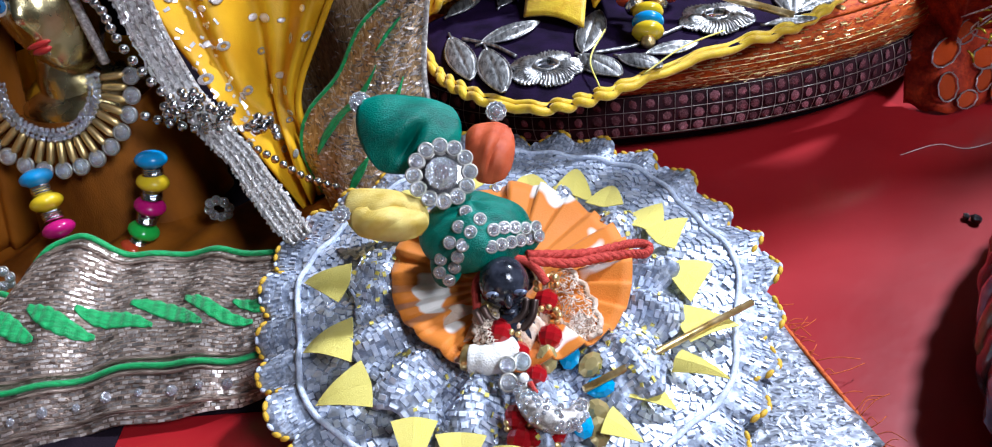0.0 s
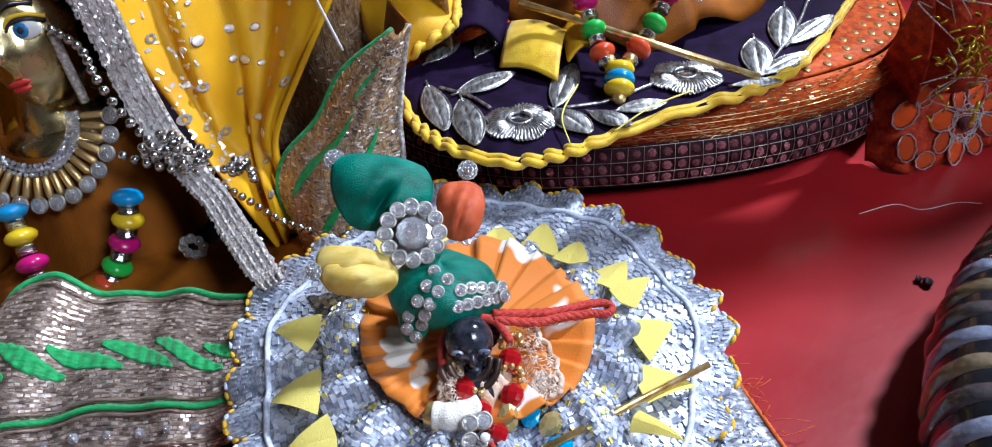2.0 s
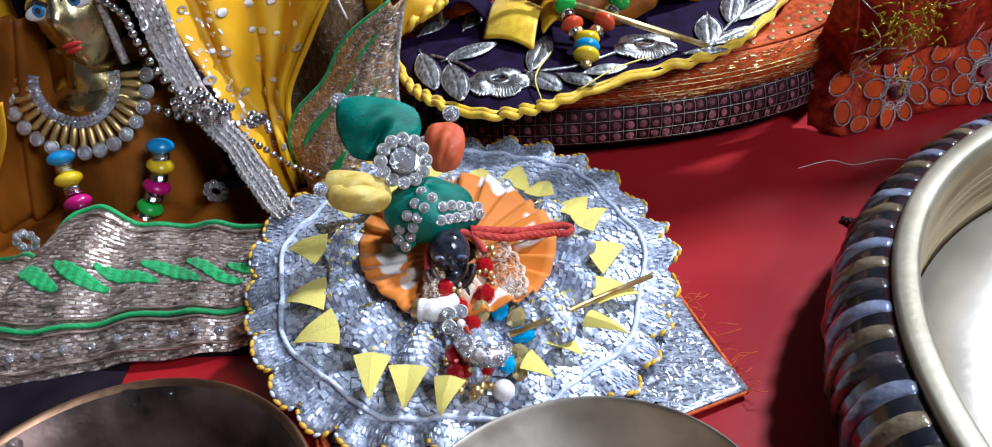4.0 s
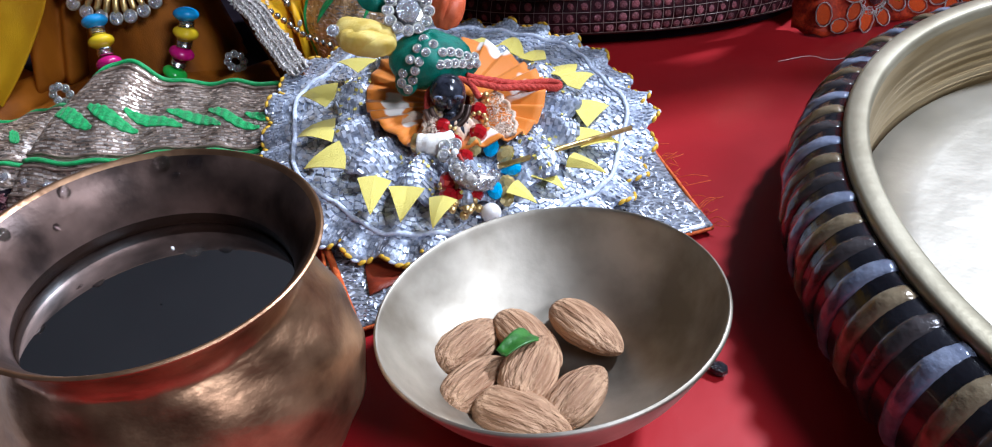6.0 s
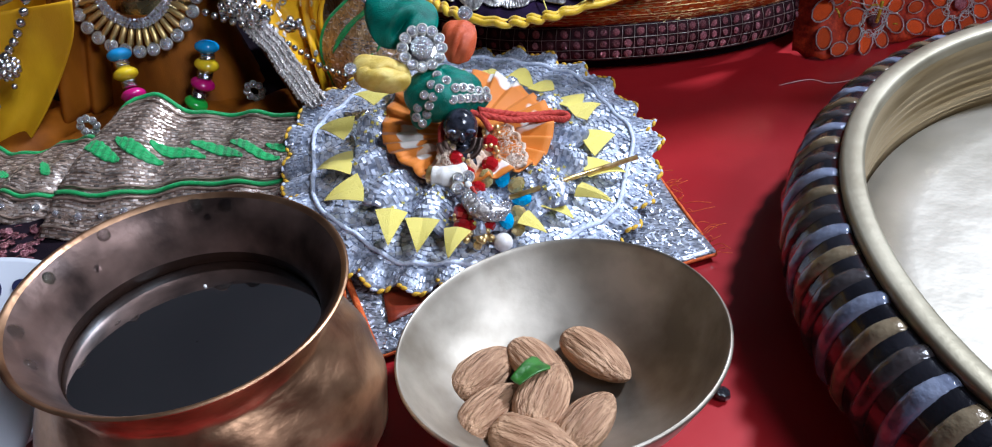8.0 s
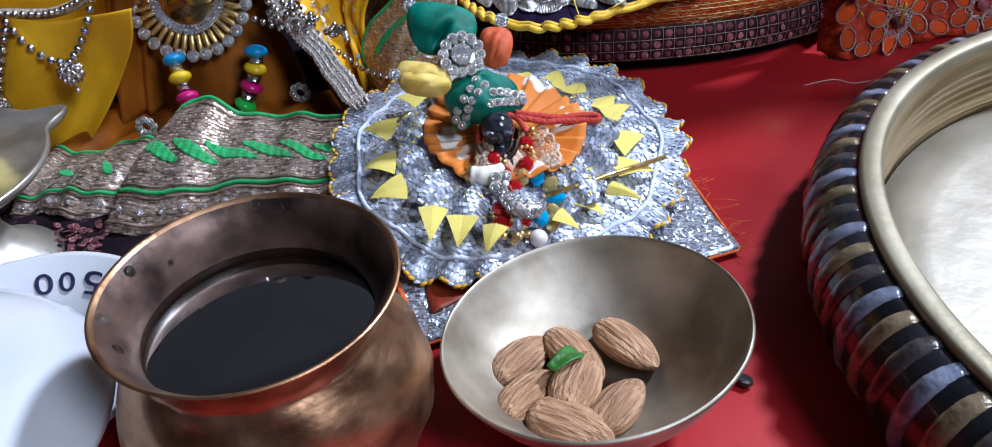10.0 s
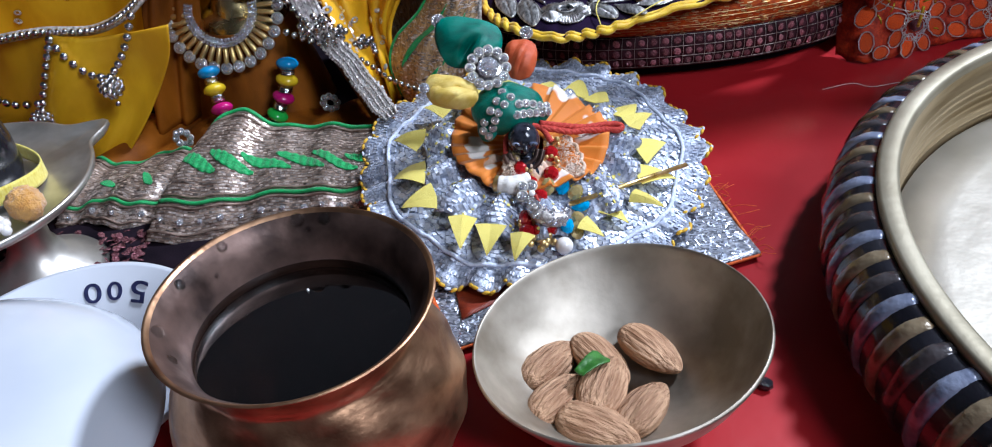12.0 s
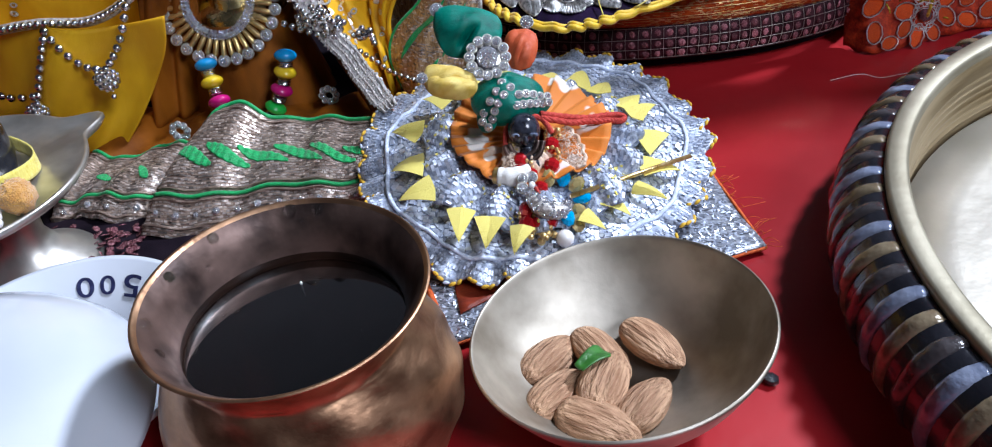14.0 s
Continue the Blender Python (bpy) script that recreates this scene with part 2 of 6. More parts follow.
WHITE_CLOTH = material("white_cotton", (0.70, 0.66, 0.60), (0.84, 0.82, 0.78), 0.8, 0, 300, 0.7, 1800)
GREEN_SATIN = material("green_satin", (0.0, 0.105, 0.075), (0.001, 0.23, 0.165), 0.34, 0, 120, 0.8, 1900, stretch=(1, 3, 1), spec=0.4)
ORANGE_SATIN = material("coral_satin", (0.54, 0.085, 0.03), (0.72, 0.15, 0.06), 0.36, 0, 150, 0.6, 2600, stretch=(1, 3, 1), spec=0.4)
LEMON_SATIN = material("lemon_satin", (0.68, 0.46, 0.08), (0.84, 0.66, 0.20), 0.36, 0, 150, 0.6, 2600, stretch=(1, 3, 1), spec=0.4)
GREEN_THREAD = material("green_thread", (0.0, 0.22, 0.05), (0.01, 0.42, 0.11), 0.45, 0, 400, 0.6, 2600, stretch=(1, 4, 1), sheen=0.2)
BRONZE_FLECK = material("bronze_foil", (0.40, 0.32, 0.27), (0.80, 0.72, 0.67), 0.32, 0.65, 500, 0.3, 1500, bits=0.8)
BROCADE = material("bronze_brocade", (0.12, 0.075, 0.055), (0.46, 0.35, 0.28), 0.38, 0.6, 420, 0.9, 1100, stretch=(0.35, 2.4, 2.4), depth=0.0007)
BROCADE_CONE = material("gold_brocade", (0.30, 0.17, 0.07), (0.66, 0.46, 0.26), 0.40, 0.7, 500, 0.9, 1300, stretch=(2.2, 1, 0.6), depth=0.0006)
TRIM_FLECK = material("trim_foil", (0.70, 0.66, 0.64), (0.95, 0.92, 0.90), 0.30, 0.6, 500, 0.3, 1500)
SILVER_TRIM = material("silver_trim", (0.34, 0.29, 0.26), (0.96, 0.91, 0.86), 0.36, 0.4, 700, 0.95, 1500, cells=True, depth=0.0008, cell_mix=0.4)
PURPLE_CLOTH = material("purple_velvet", (0.006, 0.002, 0.012), (0.016, 0.006, 0.032), 0.7, 0, 160, 0.4, 2400, spec=0.1)
EMBROIDERY = material("silver_stitch", (0.20, 0.195, 0.19), (0.66, 0.65, 0.64), 0.32, 0.85, 300, 0.25, 1800, stretch=(3, 1, 1), depth=0.0003)
SILVER_THREAD = material("silver_thread", (0.46, 0.45, 0.44), (0.94, 0.93, 0.92), 0.30, 0.8, 900, 0.8, 1600, stretch=(3, 1, 1), depth=0.0005)
CUSHION_ORANGE = material("orange_brocade", (0.34, 0.032, 0.004), (0.62, 0.115, 0.012), 0.55, 0.1, 420, 0.7, 1500, stretch=(1, 1, 2), spec=0.25)
CUSHION_DARK = material("maroon_cloth", (0.020, 0.006, 0.009), (0.055, 0.015, 0.022), 0.6, 0.0, 200, 0.4, 1800, spec=0.2)
RED_NET = material("red_net", (0.26, 0.012, 0.005), (0.62, 0.060, 0.014), 0.5, 0.1, 260, 0.9, 1400, cells=True, depth=0.0009, spec=0.3, cell_mix=0.4)
COPPER = material("copper", (0.20, 0.100, 0.056), (0.56, 0.33, 0.19), 0.37, 0.92, 55, 0.30, 110, rough_var=0.14, depth=0.0016, stretch=(1, 1, 1.5), detail=5)
# Brown copper of the mouth, darkened in colour against its lit reflection.
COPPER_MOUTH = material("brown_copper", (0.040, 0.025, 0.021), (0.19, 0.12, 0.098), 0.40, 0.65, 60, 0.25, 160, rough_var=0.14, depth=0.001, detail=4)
# Near-black copper: the shade inside the pot is put into its colour.
COPPER_SHADED = material("shaded_copper", (0.007, 0.003, 0.002), (0.024, 0.011, 0.007), 0.40, 0.0, 60, 0.2, 200, depth=0.001, spec=0.15)
BRASS = material("brass_dull", (0.25, 0.222, 0.155), (0.37, 0.335, 0.25), 0.50, 0.65, 40, 0.2, 300, rough_var=0.1, depth=0.0006)
BRASS_WARM = material("brass_warm", (0.34, 0.25, 0.13), (0.54, 0.43, 0.27), 0.36, 0.85, 60, 0.2, 200, stretch=(0.3, 0.3, 3), depth=0.0008)
BRASS_FLOOR = material("brass_beaten", (0.34, 0.315, 0.255), (0.47, 0.44, 0.375), 0.46, 0.55, 18, 0.34, 45, rough_var=0.16, depth=0.0025, detail=10)
BELL_METAL = material("bell_metal", (0.27, 0.235, 0.185), (0.56, 0.51, 0.43), 0.52, 0.95, 45, 0.14, 260, rough_var=0.12, depth=0.0006, detail=10)
IDOL_BRASS = material("idol_brass", (0.48, 0.37, 0.15), (0.74, 0.62, 0.34), 0.26, 1.0, 120, 0.15, 500, depth=0.0005)
STAND_METAL = material("stand_metal", (0.40, 0.38, 0.34), (0.62, 0.59, 0.54), 0.36, 0.8, 60, 0.12, 300, depth=0.0005)
GOLD = material("gold_metal", (0.62, 0.40, 0.12), (0.90, 0.70, 0.36), 0.32, 0.85, 300, 0.2, 1500, depth=0.0002)
SILVER = material("silver_metal", (0.55, 0.54, 0.53), (0.80, 0.79, 0.78), 0.16, 1.0, 400, 0.15, 1500, depth=0.0002)
BLACK_LACQUER = material("black_lacquer", (0.008, 0.008, 0.011), (0.02, 0.02, 0.026), 0.22, 0, 60, 0.4, 300, coat=0.5, depth=0.001)
RIB_GREY = material("grey_lacquer", (0.10, 0.12, 0.19), (0.30, 0.34, 0.46), 0.16, 0.1, 130, 0.5, 220, coat=0.8, depth=0.0016, island=0.2)
RIB_BROWN = material("brown_lacquer", (0.10, 0.07, 0.04), (0.24, 0.19, 0.12), 0.22, 0.1, 130, 0.5, 220, coat=0.7, depth=0.0016, island=0.25)
RIB_DARK = material("dark_lacquer", (0.030, 0.026, 0.028), (0.085, 0.075, 0.078), 0.22, 0.1, 130, 0.5, 220, coat=0.7, depth=0.0016, island=0.25)
CHINA = material("white_china", (0.57, 0.61, 0.68), (0.65, 0.68, 0.74), 0.16, 0, 20, 0.03, 80, coat=0.4)
INK = material("blue_ink", (0.010, 0.012, 0.05), (0.03, 0.035, 0.11), 0.5, 0, 500, 0.1, 1500)
ALMOND = material("almond_skin", (0.29, 0.145, 0.075), (0.58, 0.35, 0.205), 0.62, 0, 300, 1.0, 520, stretch=(0.22, 1.6, 1.6), depth=0.0022, island=0.14)
LEAF = material("leaf_green", (0.018, 0.09, 0.012), (0.05, 0.19, 0.03), 0.38, 0, 250, 0.4, 900)
WATER = material("water", (0.9, 0.9, 0.9), (1, 1, 1), 0.02, 0, 10, 0.0, 10, transmission=1.0, ior=1.33, rough_var=0.0)
STONE = material("black_stone", (0.012, 0.012, 0.016), (0.035, 0.036, 0.045), 0.22, 0, 80, 0.1, 300, coat=0.3)
PEARL = material("pearl", (0.74, 0.70, 0.66), (0.86, 0.83, 0.80), 0.2, 0.0, 300, 0.05, 900, coat=0.6)
PLUSH = material("orange_plush", (0.66, 0.28, 0.04), (0.84, 0.44, 0.09), 0.9, 0, 400, 1.0, 1800, sheen=0.6, depth=0.001)
PLASTIC = {
    "blue": material("blue_plastic", (0.01, 0.24, 0.55), (0.02, 0.32, 0.66), 0.2, 0, 300, 0.05, 900, coat=0.5),
    "yellow": material("yellow_plastic", (0.72, 0.48, 0.01), (0.80, 0.56, 0.02), 0.2, 0, 300, 0.05, 900, coat=0.5),
    "pink": material("magenta_plastic", (0.45, 0.005, 0.13), (0.55, 0.01, 0.18), 0.2, 0, 300, 0.05, 900, coat=0.5),
    "green": material("green_plastic", (0.02, 0.42, 0.05), (0.04, 0.52, 0.08), 0.2, 0, 300, 0.05, 900, coat=0.5),
    "red": material("red_plastic", (0.60, 0.06, 0.02), (0.70, 0.09, 0.03), 0.2, 0, 300, 0.05, 900, coat=0.5),
}
RUBY = material("red_glass", (0.26, 0.002, 0.006), (0.60, 0.015, 0.02), 0.06, 0.25, 300, 0.0, 900, coat=1.0)
SAPPHIRE = material("blue_glass", (0.0, 0.20, 0.50), (0.02, 0.46, 0.82), 0.10, 0.1, 700, 0.0, 900, coat=0.4)
TOPAZ = material("gold_glass", (0.42, 0.30, 0.08), (0.72, 0.60, 0.30), 0.08, 0.5, 700, 0.0, 900, coat=1.0)
CRYSTAL = material("crystal", (0.52, 0.56, 0.66), (0.95, 0.96, 1.0), 0.08, 0.78, 1200, 0.7, 1500, coat=0.8, depth=0.0005)
PINK_CRYSTAL = material("pink_crystal", (0.26, 0.04, 0.075), (0.85, 0.42, 0.46), 0.10, 0.55, 1500, 0.8, 2500, depth=0.0006, island=0.6)
MIRROR = material("mirror_sequin", (0.72, 0.76, 0.84), (0.82, 0.86, 0.92), 0.05, 1.0, 100, 0.0, 100)
BLACK_PAINT = material("black_paint", (0.008, 0.009, 0.014), (0.040, 0.044, 0.062), 0.18, 0, 330, 0.3, 700, coat=0.5)
LIP_PAINT = material("lip_paint", (0.40, 0.02, 0.02), (0.50, 0.04, 0.03), 0.3, 0, 200, 0.05, 900)
EYE_WHITE = material("eye_white", (0.78, 0.78, 0.76), (0.82, 0.82, 0.80), 0.3, 0, 200, 0.0, 900)
EYE_BLUE = material("eye_blue", (0.03, 0.16, 0.40), (0.06, 0.28, 0.55), 0.25, 0, 900, 0.0, 900)
RED_THREAD = material("red_thread", (0.42, 0.03, 0.02), (0.60, 0.07, 0.05), 0.8, 0, 700, 0.9, 2400, depth=0.0005)
ORANGE_THREAD = material("orange_thread", (0.50, 0.07, 0.01), (0.68, 0.15, 0.03), 0.8, 0, 700, 0.8, 2400)
WHITE_THREAD = material("white_thread", (0.66, 0.60, 0.60), (0.80, 0.76, 0.76), 0.8, 0, 700, 0.5, 2400)
TINSEL = material("gold_tinsel", (0.55, 0.40, 0.03), (0.78, 0.66, 0.08), 0.25, 0.6, 500, 0.3, 2400)

# ---- room and table ----
tagged(whole("table_top", slab(-0.75, -0.55, -0.75, 0.85, 0.62, 0.0), RED_PAINT, "glossy red painted tabletop under the altar things", "table", kind="structure", smooth=False))
for name, s in (("wall_north", (-1.6, 1.5, -0.75, 1.9, 1.6, 1.95)), ("wall_south", (-1.6, -1.6, -0.75, 1.9, -1.5, 1.95)),
                ("wall_west", (-1.7, -1.6, -0.75, -1.6, 1.6, 1.95)), ("wall_east", (1.9, -1.6, -0.75, 2.0, 1.6, 1.95)),
                ("ceiling", (-1.7, -1.6, 1.95, 2.0, 1.6, 2.05)), ("floor", (-1.7, -1.6, -0.85, 2.0, 1.6, -0.75))):
    whole(name, slab(*s), WALL_PAINT, "plain grey painted surface of the room", "room", kind="structure", smooth=False)
whole("backdrop", cloth(lambda u, v: (-0.6 + 1.3 * u, 0.46 + 0.02 * math.sin(40 * u), 0.16 * v), 60, 8, 0.003), DARK_CLOTH,
      "dark cloth hung behind the idols", "cloth", kind="structure")


# ---- brass tray with a ribbed lacquer ring ----
TRAY = V((0.2470, 0.083, 0.0))


def build_tray():
    t = thing("tray", TRAY, "round brass tray in a black ring with grey and brown ribs", "tray")
    part("floor_plate", lathe([(0.0001, 0.0078), (0.06, 0.0080), (0.120, 0.0082), (0.1390, 0.0082), (0.1390, 0.004), (0.0001, 0.004)], 128, TRAY), BRASS_FLOOR, t, "pale beaten brass floor")
    wall = [(0.1400, 0.003), (0.1400, 0.0100)]
    for k in range(6):
        z = 0.0110 + 0.0034 * k
        wall += [(0.1400, z), (0.1392, z + 0.0008), (0.1393, z + 0.0017), (0.1402, z + 0.0026)]
    part("wall", lathe(wall + [(0.1406, 0.0362)], 160, TRAY), BRASS_WARM, t, "turned golden brass wall")
    edge = [(0.1406, 0.0362), (0.1407, 0.0386), (0.1411, 0.0395), (0.1420, 0.0400), (0.1466, 0.0402), (0.1475, 0.0397), (0.1479, 0.0384), (0.1474, 0.036), (0.1463, 0.034), (0.1463, 0.003)]
    part("rim", lathe(edge, 160, TRAY), BRASS, t, "flat dull brass rim")
    ring = [(0.1466, 0.003)]
    for k in range(17):
        a = radians(-70 + 155 * k / 16)
        ring.append((0.1478 + 0.0130 * math.cos(a), 0.0192 + 0.0182 * math.sin(a)))
    ring += [(0.1466, 0.0370)]
    part("outer_ring", lathe(ring, 160, TRAY), BLACK_LACQUER, t, "glossy black ring")

    def rib(seed):
        rnd = random.Random(seed)
        wob = [rnd.uniform(-0.0006, 0.0006) for _ in range(12)]

        def f(u, v):
            a = radians(-52 + 141 * v)
            k = min(int(v * 10), 10)
            swell = 0.0020 * math.sin(math.pi * u) ** 0.45 * (math.sin(math.pi * min(max(v, 0.02), 0.98)) ** 0.35) + wob[k] * math.sin(math.pi * u)
            r = 0.0130 + swell - 0.0008
            w = 0.0062 * (0.86 + 0.14 * math.sin(math.pi * v)) * (u - 0.5)
            return (0.1478 + r * math.cos(a), w + 0.002 * (v - 0.5), 0.0192 + (0.0182 + swell - 0.0008) * math.sin(a))
        return cloth(f, 6, 16, 0.0006)
    kinds = (RIB_GREY, RIB_BROWN, RIB_DARK)
    shared = [[data_of("rib", rib(10 * i + j), kinds[i]) for j in range(3)] for i in range(3)]
    rnd = random.Random(4)
    for k in range(99):
        turn = Matrix.Rotation(radians(154.0 + 10.9091 / 3 * k), 4, "Z")
        ob = piece("rib", shared[k % 3][rnd.randrange(3)], t, TRAY, turn)
    return t


build_tray()
cup_c = V((0.1620, 0.0495, 0.0080))
j = thing("brass_cup", cup_c, "small round brass cup standing in the tray", "cup")
part("body", lathe([(0.0001, 0.0), (0.016, 0.0), (0.0205, 0.0016), (0.0250, 0.0056), (0.0272, 0.0088), (0.0274, 0.0098), (0.0266, 0.0102), (0.0235, 0.0108), (0.015, 0.0116), (0.0001, 0.0118)], 64, cup_c), GOLD, j)
part("knob", lathe([(0.0001, 0.0175), (0.003, 0.0168), (0.0042, 0.0145), (0.003, 0.0120), (0.0001, 0.0116)], 32, cup_c), GOLD, j)

# ---- copper pot ----
POT = V((-0.0652, 0.0427, 0.0))
pot = thing("copper_pot", POT, "worn copper water pot with a flared mouth, full of water", "pot")
outer = curve([(0.020, 0, 0.0), (0.034, 0, 0.006), (0.0410, 0, 0.018), (0.0418, 0, 0.028), (0.0388, 0, 0.039), (0.0335, 0, 0.0475), (0.0315, 0, 0.0515), (0.0335, 0, 0.0575), (0.0375, 0, 0.0620)], 46)
inner = curve([(0.0384, 0, 0.0632), (0.0372, 0, 0.0632), (0.0332, 0, 0.0585), (0.0302, 0, 0.0520), (0.0302, 0, 0.047), (0.0335, 0, 0.039), (0.0370, 0, 0.028), (0.036, 0, 0.018), (0.027, 0, 0.006), (0.0002, 0, 0.003)], 46)
dent = lambda r, z, a: (r + (0.0003 * math.sin(3 * a + 60 * z) + 0.00035 * math.sin(11 * a + 420 * z) if z < 0.05 else 0), z)
outer, inner = [[V((0.982 * p.x, 0, 0.990 * p.z)) for p in line] for line in (outer, inner)]
split = [(p.x, p.z) for p in inner]
part("body", lathe([(0.0002, 0.0)] + [(p.x, p.z) for p in outer] + split[:7], 96, POT, dent), COPPER, pot)
part("mouth", lathe(split[6:18], 96, POT), COPPER_MOUTH, pot, "brown inner mouth, darkened for shade")
part("inner_wall", lathe(split[17:], 96, POT), COPPER_SHADED, pot, "inner wall with shade put into its dark colour")
whole("water", lathe([(0.0002, 0.0462), (0.0290, 0.0462), (0.0297, 0.0463), (0.0300, 0.0440), (0.0312, 0.0410), (0.0330, 0.030), (0.0325, 0.018), (0.0230, 0.0070), (0.0002, 0.0050)], 64, POT), WATER,
      "clear still water inside the copper pot", "water")
DROPLET = material("droplet_water", (0.9, 0.9, 0.9), (1, 1, 1), 0.05, 0, 10, 0.0, 10, transmission=1.0, ior=1.33, rough_var=0.0, coat=0.3)
drop = data_of("droplet", ball((0, 0, 0), (1, 1, 0.75), 16, 10), DROPLET)
rnd = random.Random(3)
for k, (a, z, s) in enumerate(((103, 0.0612, 1.5), (90, 0.0608, 1.3), (98, 0.0585, 0.9), (108, 0.058, 0.7), (140, 0.0612, 1.1), (168, 0.0605, 1.2), (150, 0.056, 0.9), (198, 0.0605, 1.4), (213, 0.0575, 1.3), (185, 0.058, 0.6), (120, 0.0595, 0.6))):
    z *= 0.990
    r = 0.0299 + (z - 0.0515) * 0.0066 / 0.0111 - 0.0002
    n = V((-math.cos(radians(a)) * 0.85, -math.sin(radians(a)) * 0.85, 0.5))
    ob = new("droplet", drop)
    ob.matrix_basis = Matrix.Translation(POT + V((r * math.cos(radians(a)), r * math.sin(radians(a)), z))) @ n.to_track_quat("Z", "Y").to_matrix().to_4x4() @ Matrix.Scale(0.00150 * s, 4)
    tagged(ob, "clear water droplet clinging inside the pot mouth", "droplet", "droplets in the pot mouth")

# White ball painted in for a small specular point on the water.
whole("glint_speck", ball((-0.0694, 0.0623, 0.0464), 0.0004, 8, 6), EYE_WHITE, "tiny white speck for a bright glint on the water", "speck")

# ---- metal bowl with almonds ----
BOWL = V((0.0224, 0.0588, 0.0))
bowl = thing("bowl", BOWL, "dull bell-metal bowl holding seven almonds and a leaf", "bowl")
prof = [(0.0002, 0.0), (0.010, 0.0004), (0.020, 0.0032), (0.029, 0.0085), (0.0365, 0.0165), (0.0415, 0.0245), (0.0432, 0.0275), (0.0437, 0.0285), (0.0434, 0.0292), (0.0426, 0.0290),
        (0.0404, 0.0246), (0.0352, 0.0166), (0.0280, 0.0095), (0.0195, 0.0044), (0.010, 0.0018), (0.0002, 0.0013)]
fine = curve([(r, 0, z) for r, z in prof], 70)
lean = Matrix.Translation(BOWL) @ Matrix.Rotation(radians(-6.5), 4, "Y") @ Matrix.Rotation(radians(-3.75), 4, "X")
part("body", moved(lathe([(p.x, p.z) for p in fine], 96), lean @ Matrix.Translation((0, 0, 0.0014)) @ Matrix.Scale(0.982, 4)), BELL_METAL, bowl)

spot = data_of("stain", ball((0, 0, 0), (1, 1, 0.12), 9, 6), BLACK_LACQUER)
bowl_in = [p for p in fine if p.x > 0.004][36:]
for a, k, s_ in ((96, 4, 1.0), (84, 7, 0.8), (66, 6, 1.3), (60, 3, 1.0), (74, 9, 0.7), (120, 8, 0.6), (40, 12, 0.7), (20, 14, 0.6)):
    q = bowl_in[k]
    d = V((q.x * math.cos(radians(a)), q.x * math.sin(radians(a)), q.z))
    n = V((-math.cos(radians(a)), -math.sin(radians(a)), 0.9))
    piece("stain", spot, bowl, lean @ (d * 0.99 + V((0, 0, 0.0013))), n, 0.0007 * s_)


def almond(seed):
    rnd = random.Random(seed)
    v, f = ball((0, 0, 0), (1, 1, 1), 48, 32)
    out = []
    for p in v:
        q = p
        x = q.z
        ring = math.sqrt(max(0.0, 1 - x * x))
        a = math.atan2(q.y, q.x)
        w = ring ** (0.85 if x < 0 else 1.15) * (1.0 - 0.16 * x)
        groove = 1 + 0.030 * math.sin(13 * a + 3.0 * noise.noise(V((x * 2, seed, a)))) * ring + 0.025 * noise.noise(V((4 * x, 3 * math.cos(a), 3 * math.sin(a) + seed)))
        out.append(V((0.0132 * x, 0.0076 * w * math.cos(a) * groove, 0.0054 * w * math.sin(a) * groove)))
    return out, f


for k, (a, b, z, roll) in enumerate((((-0.010, 0.064), (0.003, 0.081), 0.0088, 10), ((0.004, 0.086), (0.021, 0.063), 0.0085, -25), ((0.020, 0.086), (0.036, 0.068), 0.0105, -20),
                                     ((-0.007, 0.051), (0.006, 0.066), 0.0090, 15), ((0.009, 0.050), (0.017, 0.073), 0.0115, 5), ((0.017, 0.045), (0.031, 0.064), 0.0092, -15), ((-0.001, 0.052), (0.023, 0.041), 0.0100, 10))):
    ob = new("almond", data_of("almond", almond(k), ALMOND))
    d = V((b[0] - a[0], b[1] - a[1], 0))
    size = (0.87, 0.95, 0.93, 0.86, 0.92, 0.90, 0.97)[k]
    ob.matrix_basis = Matrix.Translation(((a[0] + b[0]) / 2 + 0.0016, (a[1] + b[1]) / 2 - 0.0042, z - 0.0010)) @ d.to_track_quat("X", "Z").to_matrix().to_4x4() @ Matrix.Rotation(radians(roll), 4, "X") @ Matrix.Scale(size, 4)
    tagged(ob, "brown wrinkled almond lying in the metal bowl", "almond", "almonds in the bowl")
leaf_frame = Matrix.Translation((0.0110, 0.0605, 0.0158)) @ Matrix.Rotation(radians(48), 4, "Z") @ Matrix.Rotation(radians(8), 4, "Y")
whole("leaf", moved(cloth(lambda u, v: (0.0075 * (v - 0.5) * 1.5, 0.0062 * (u - 0.5) * (0.55 + 0.6 * v - 0.35 * (v > 0.9)), 0.0012 * math.sin(3 * v) + 0.001 * abs(u - 0.5)), 8, 10, 0.0004), leaf_frame), LEAF,
      "torn green leaf lying on the almonds", "leaf")

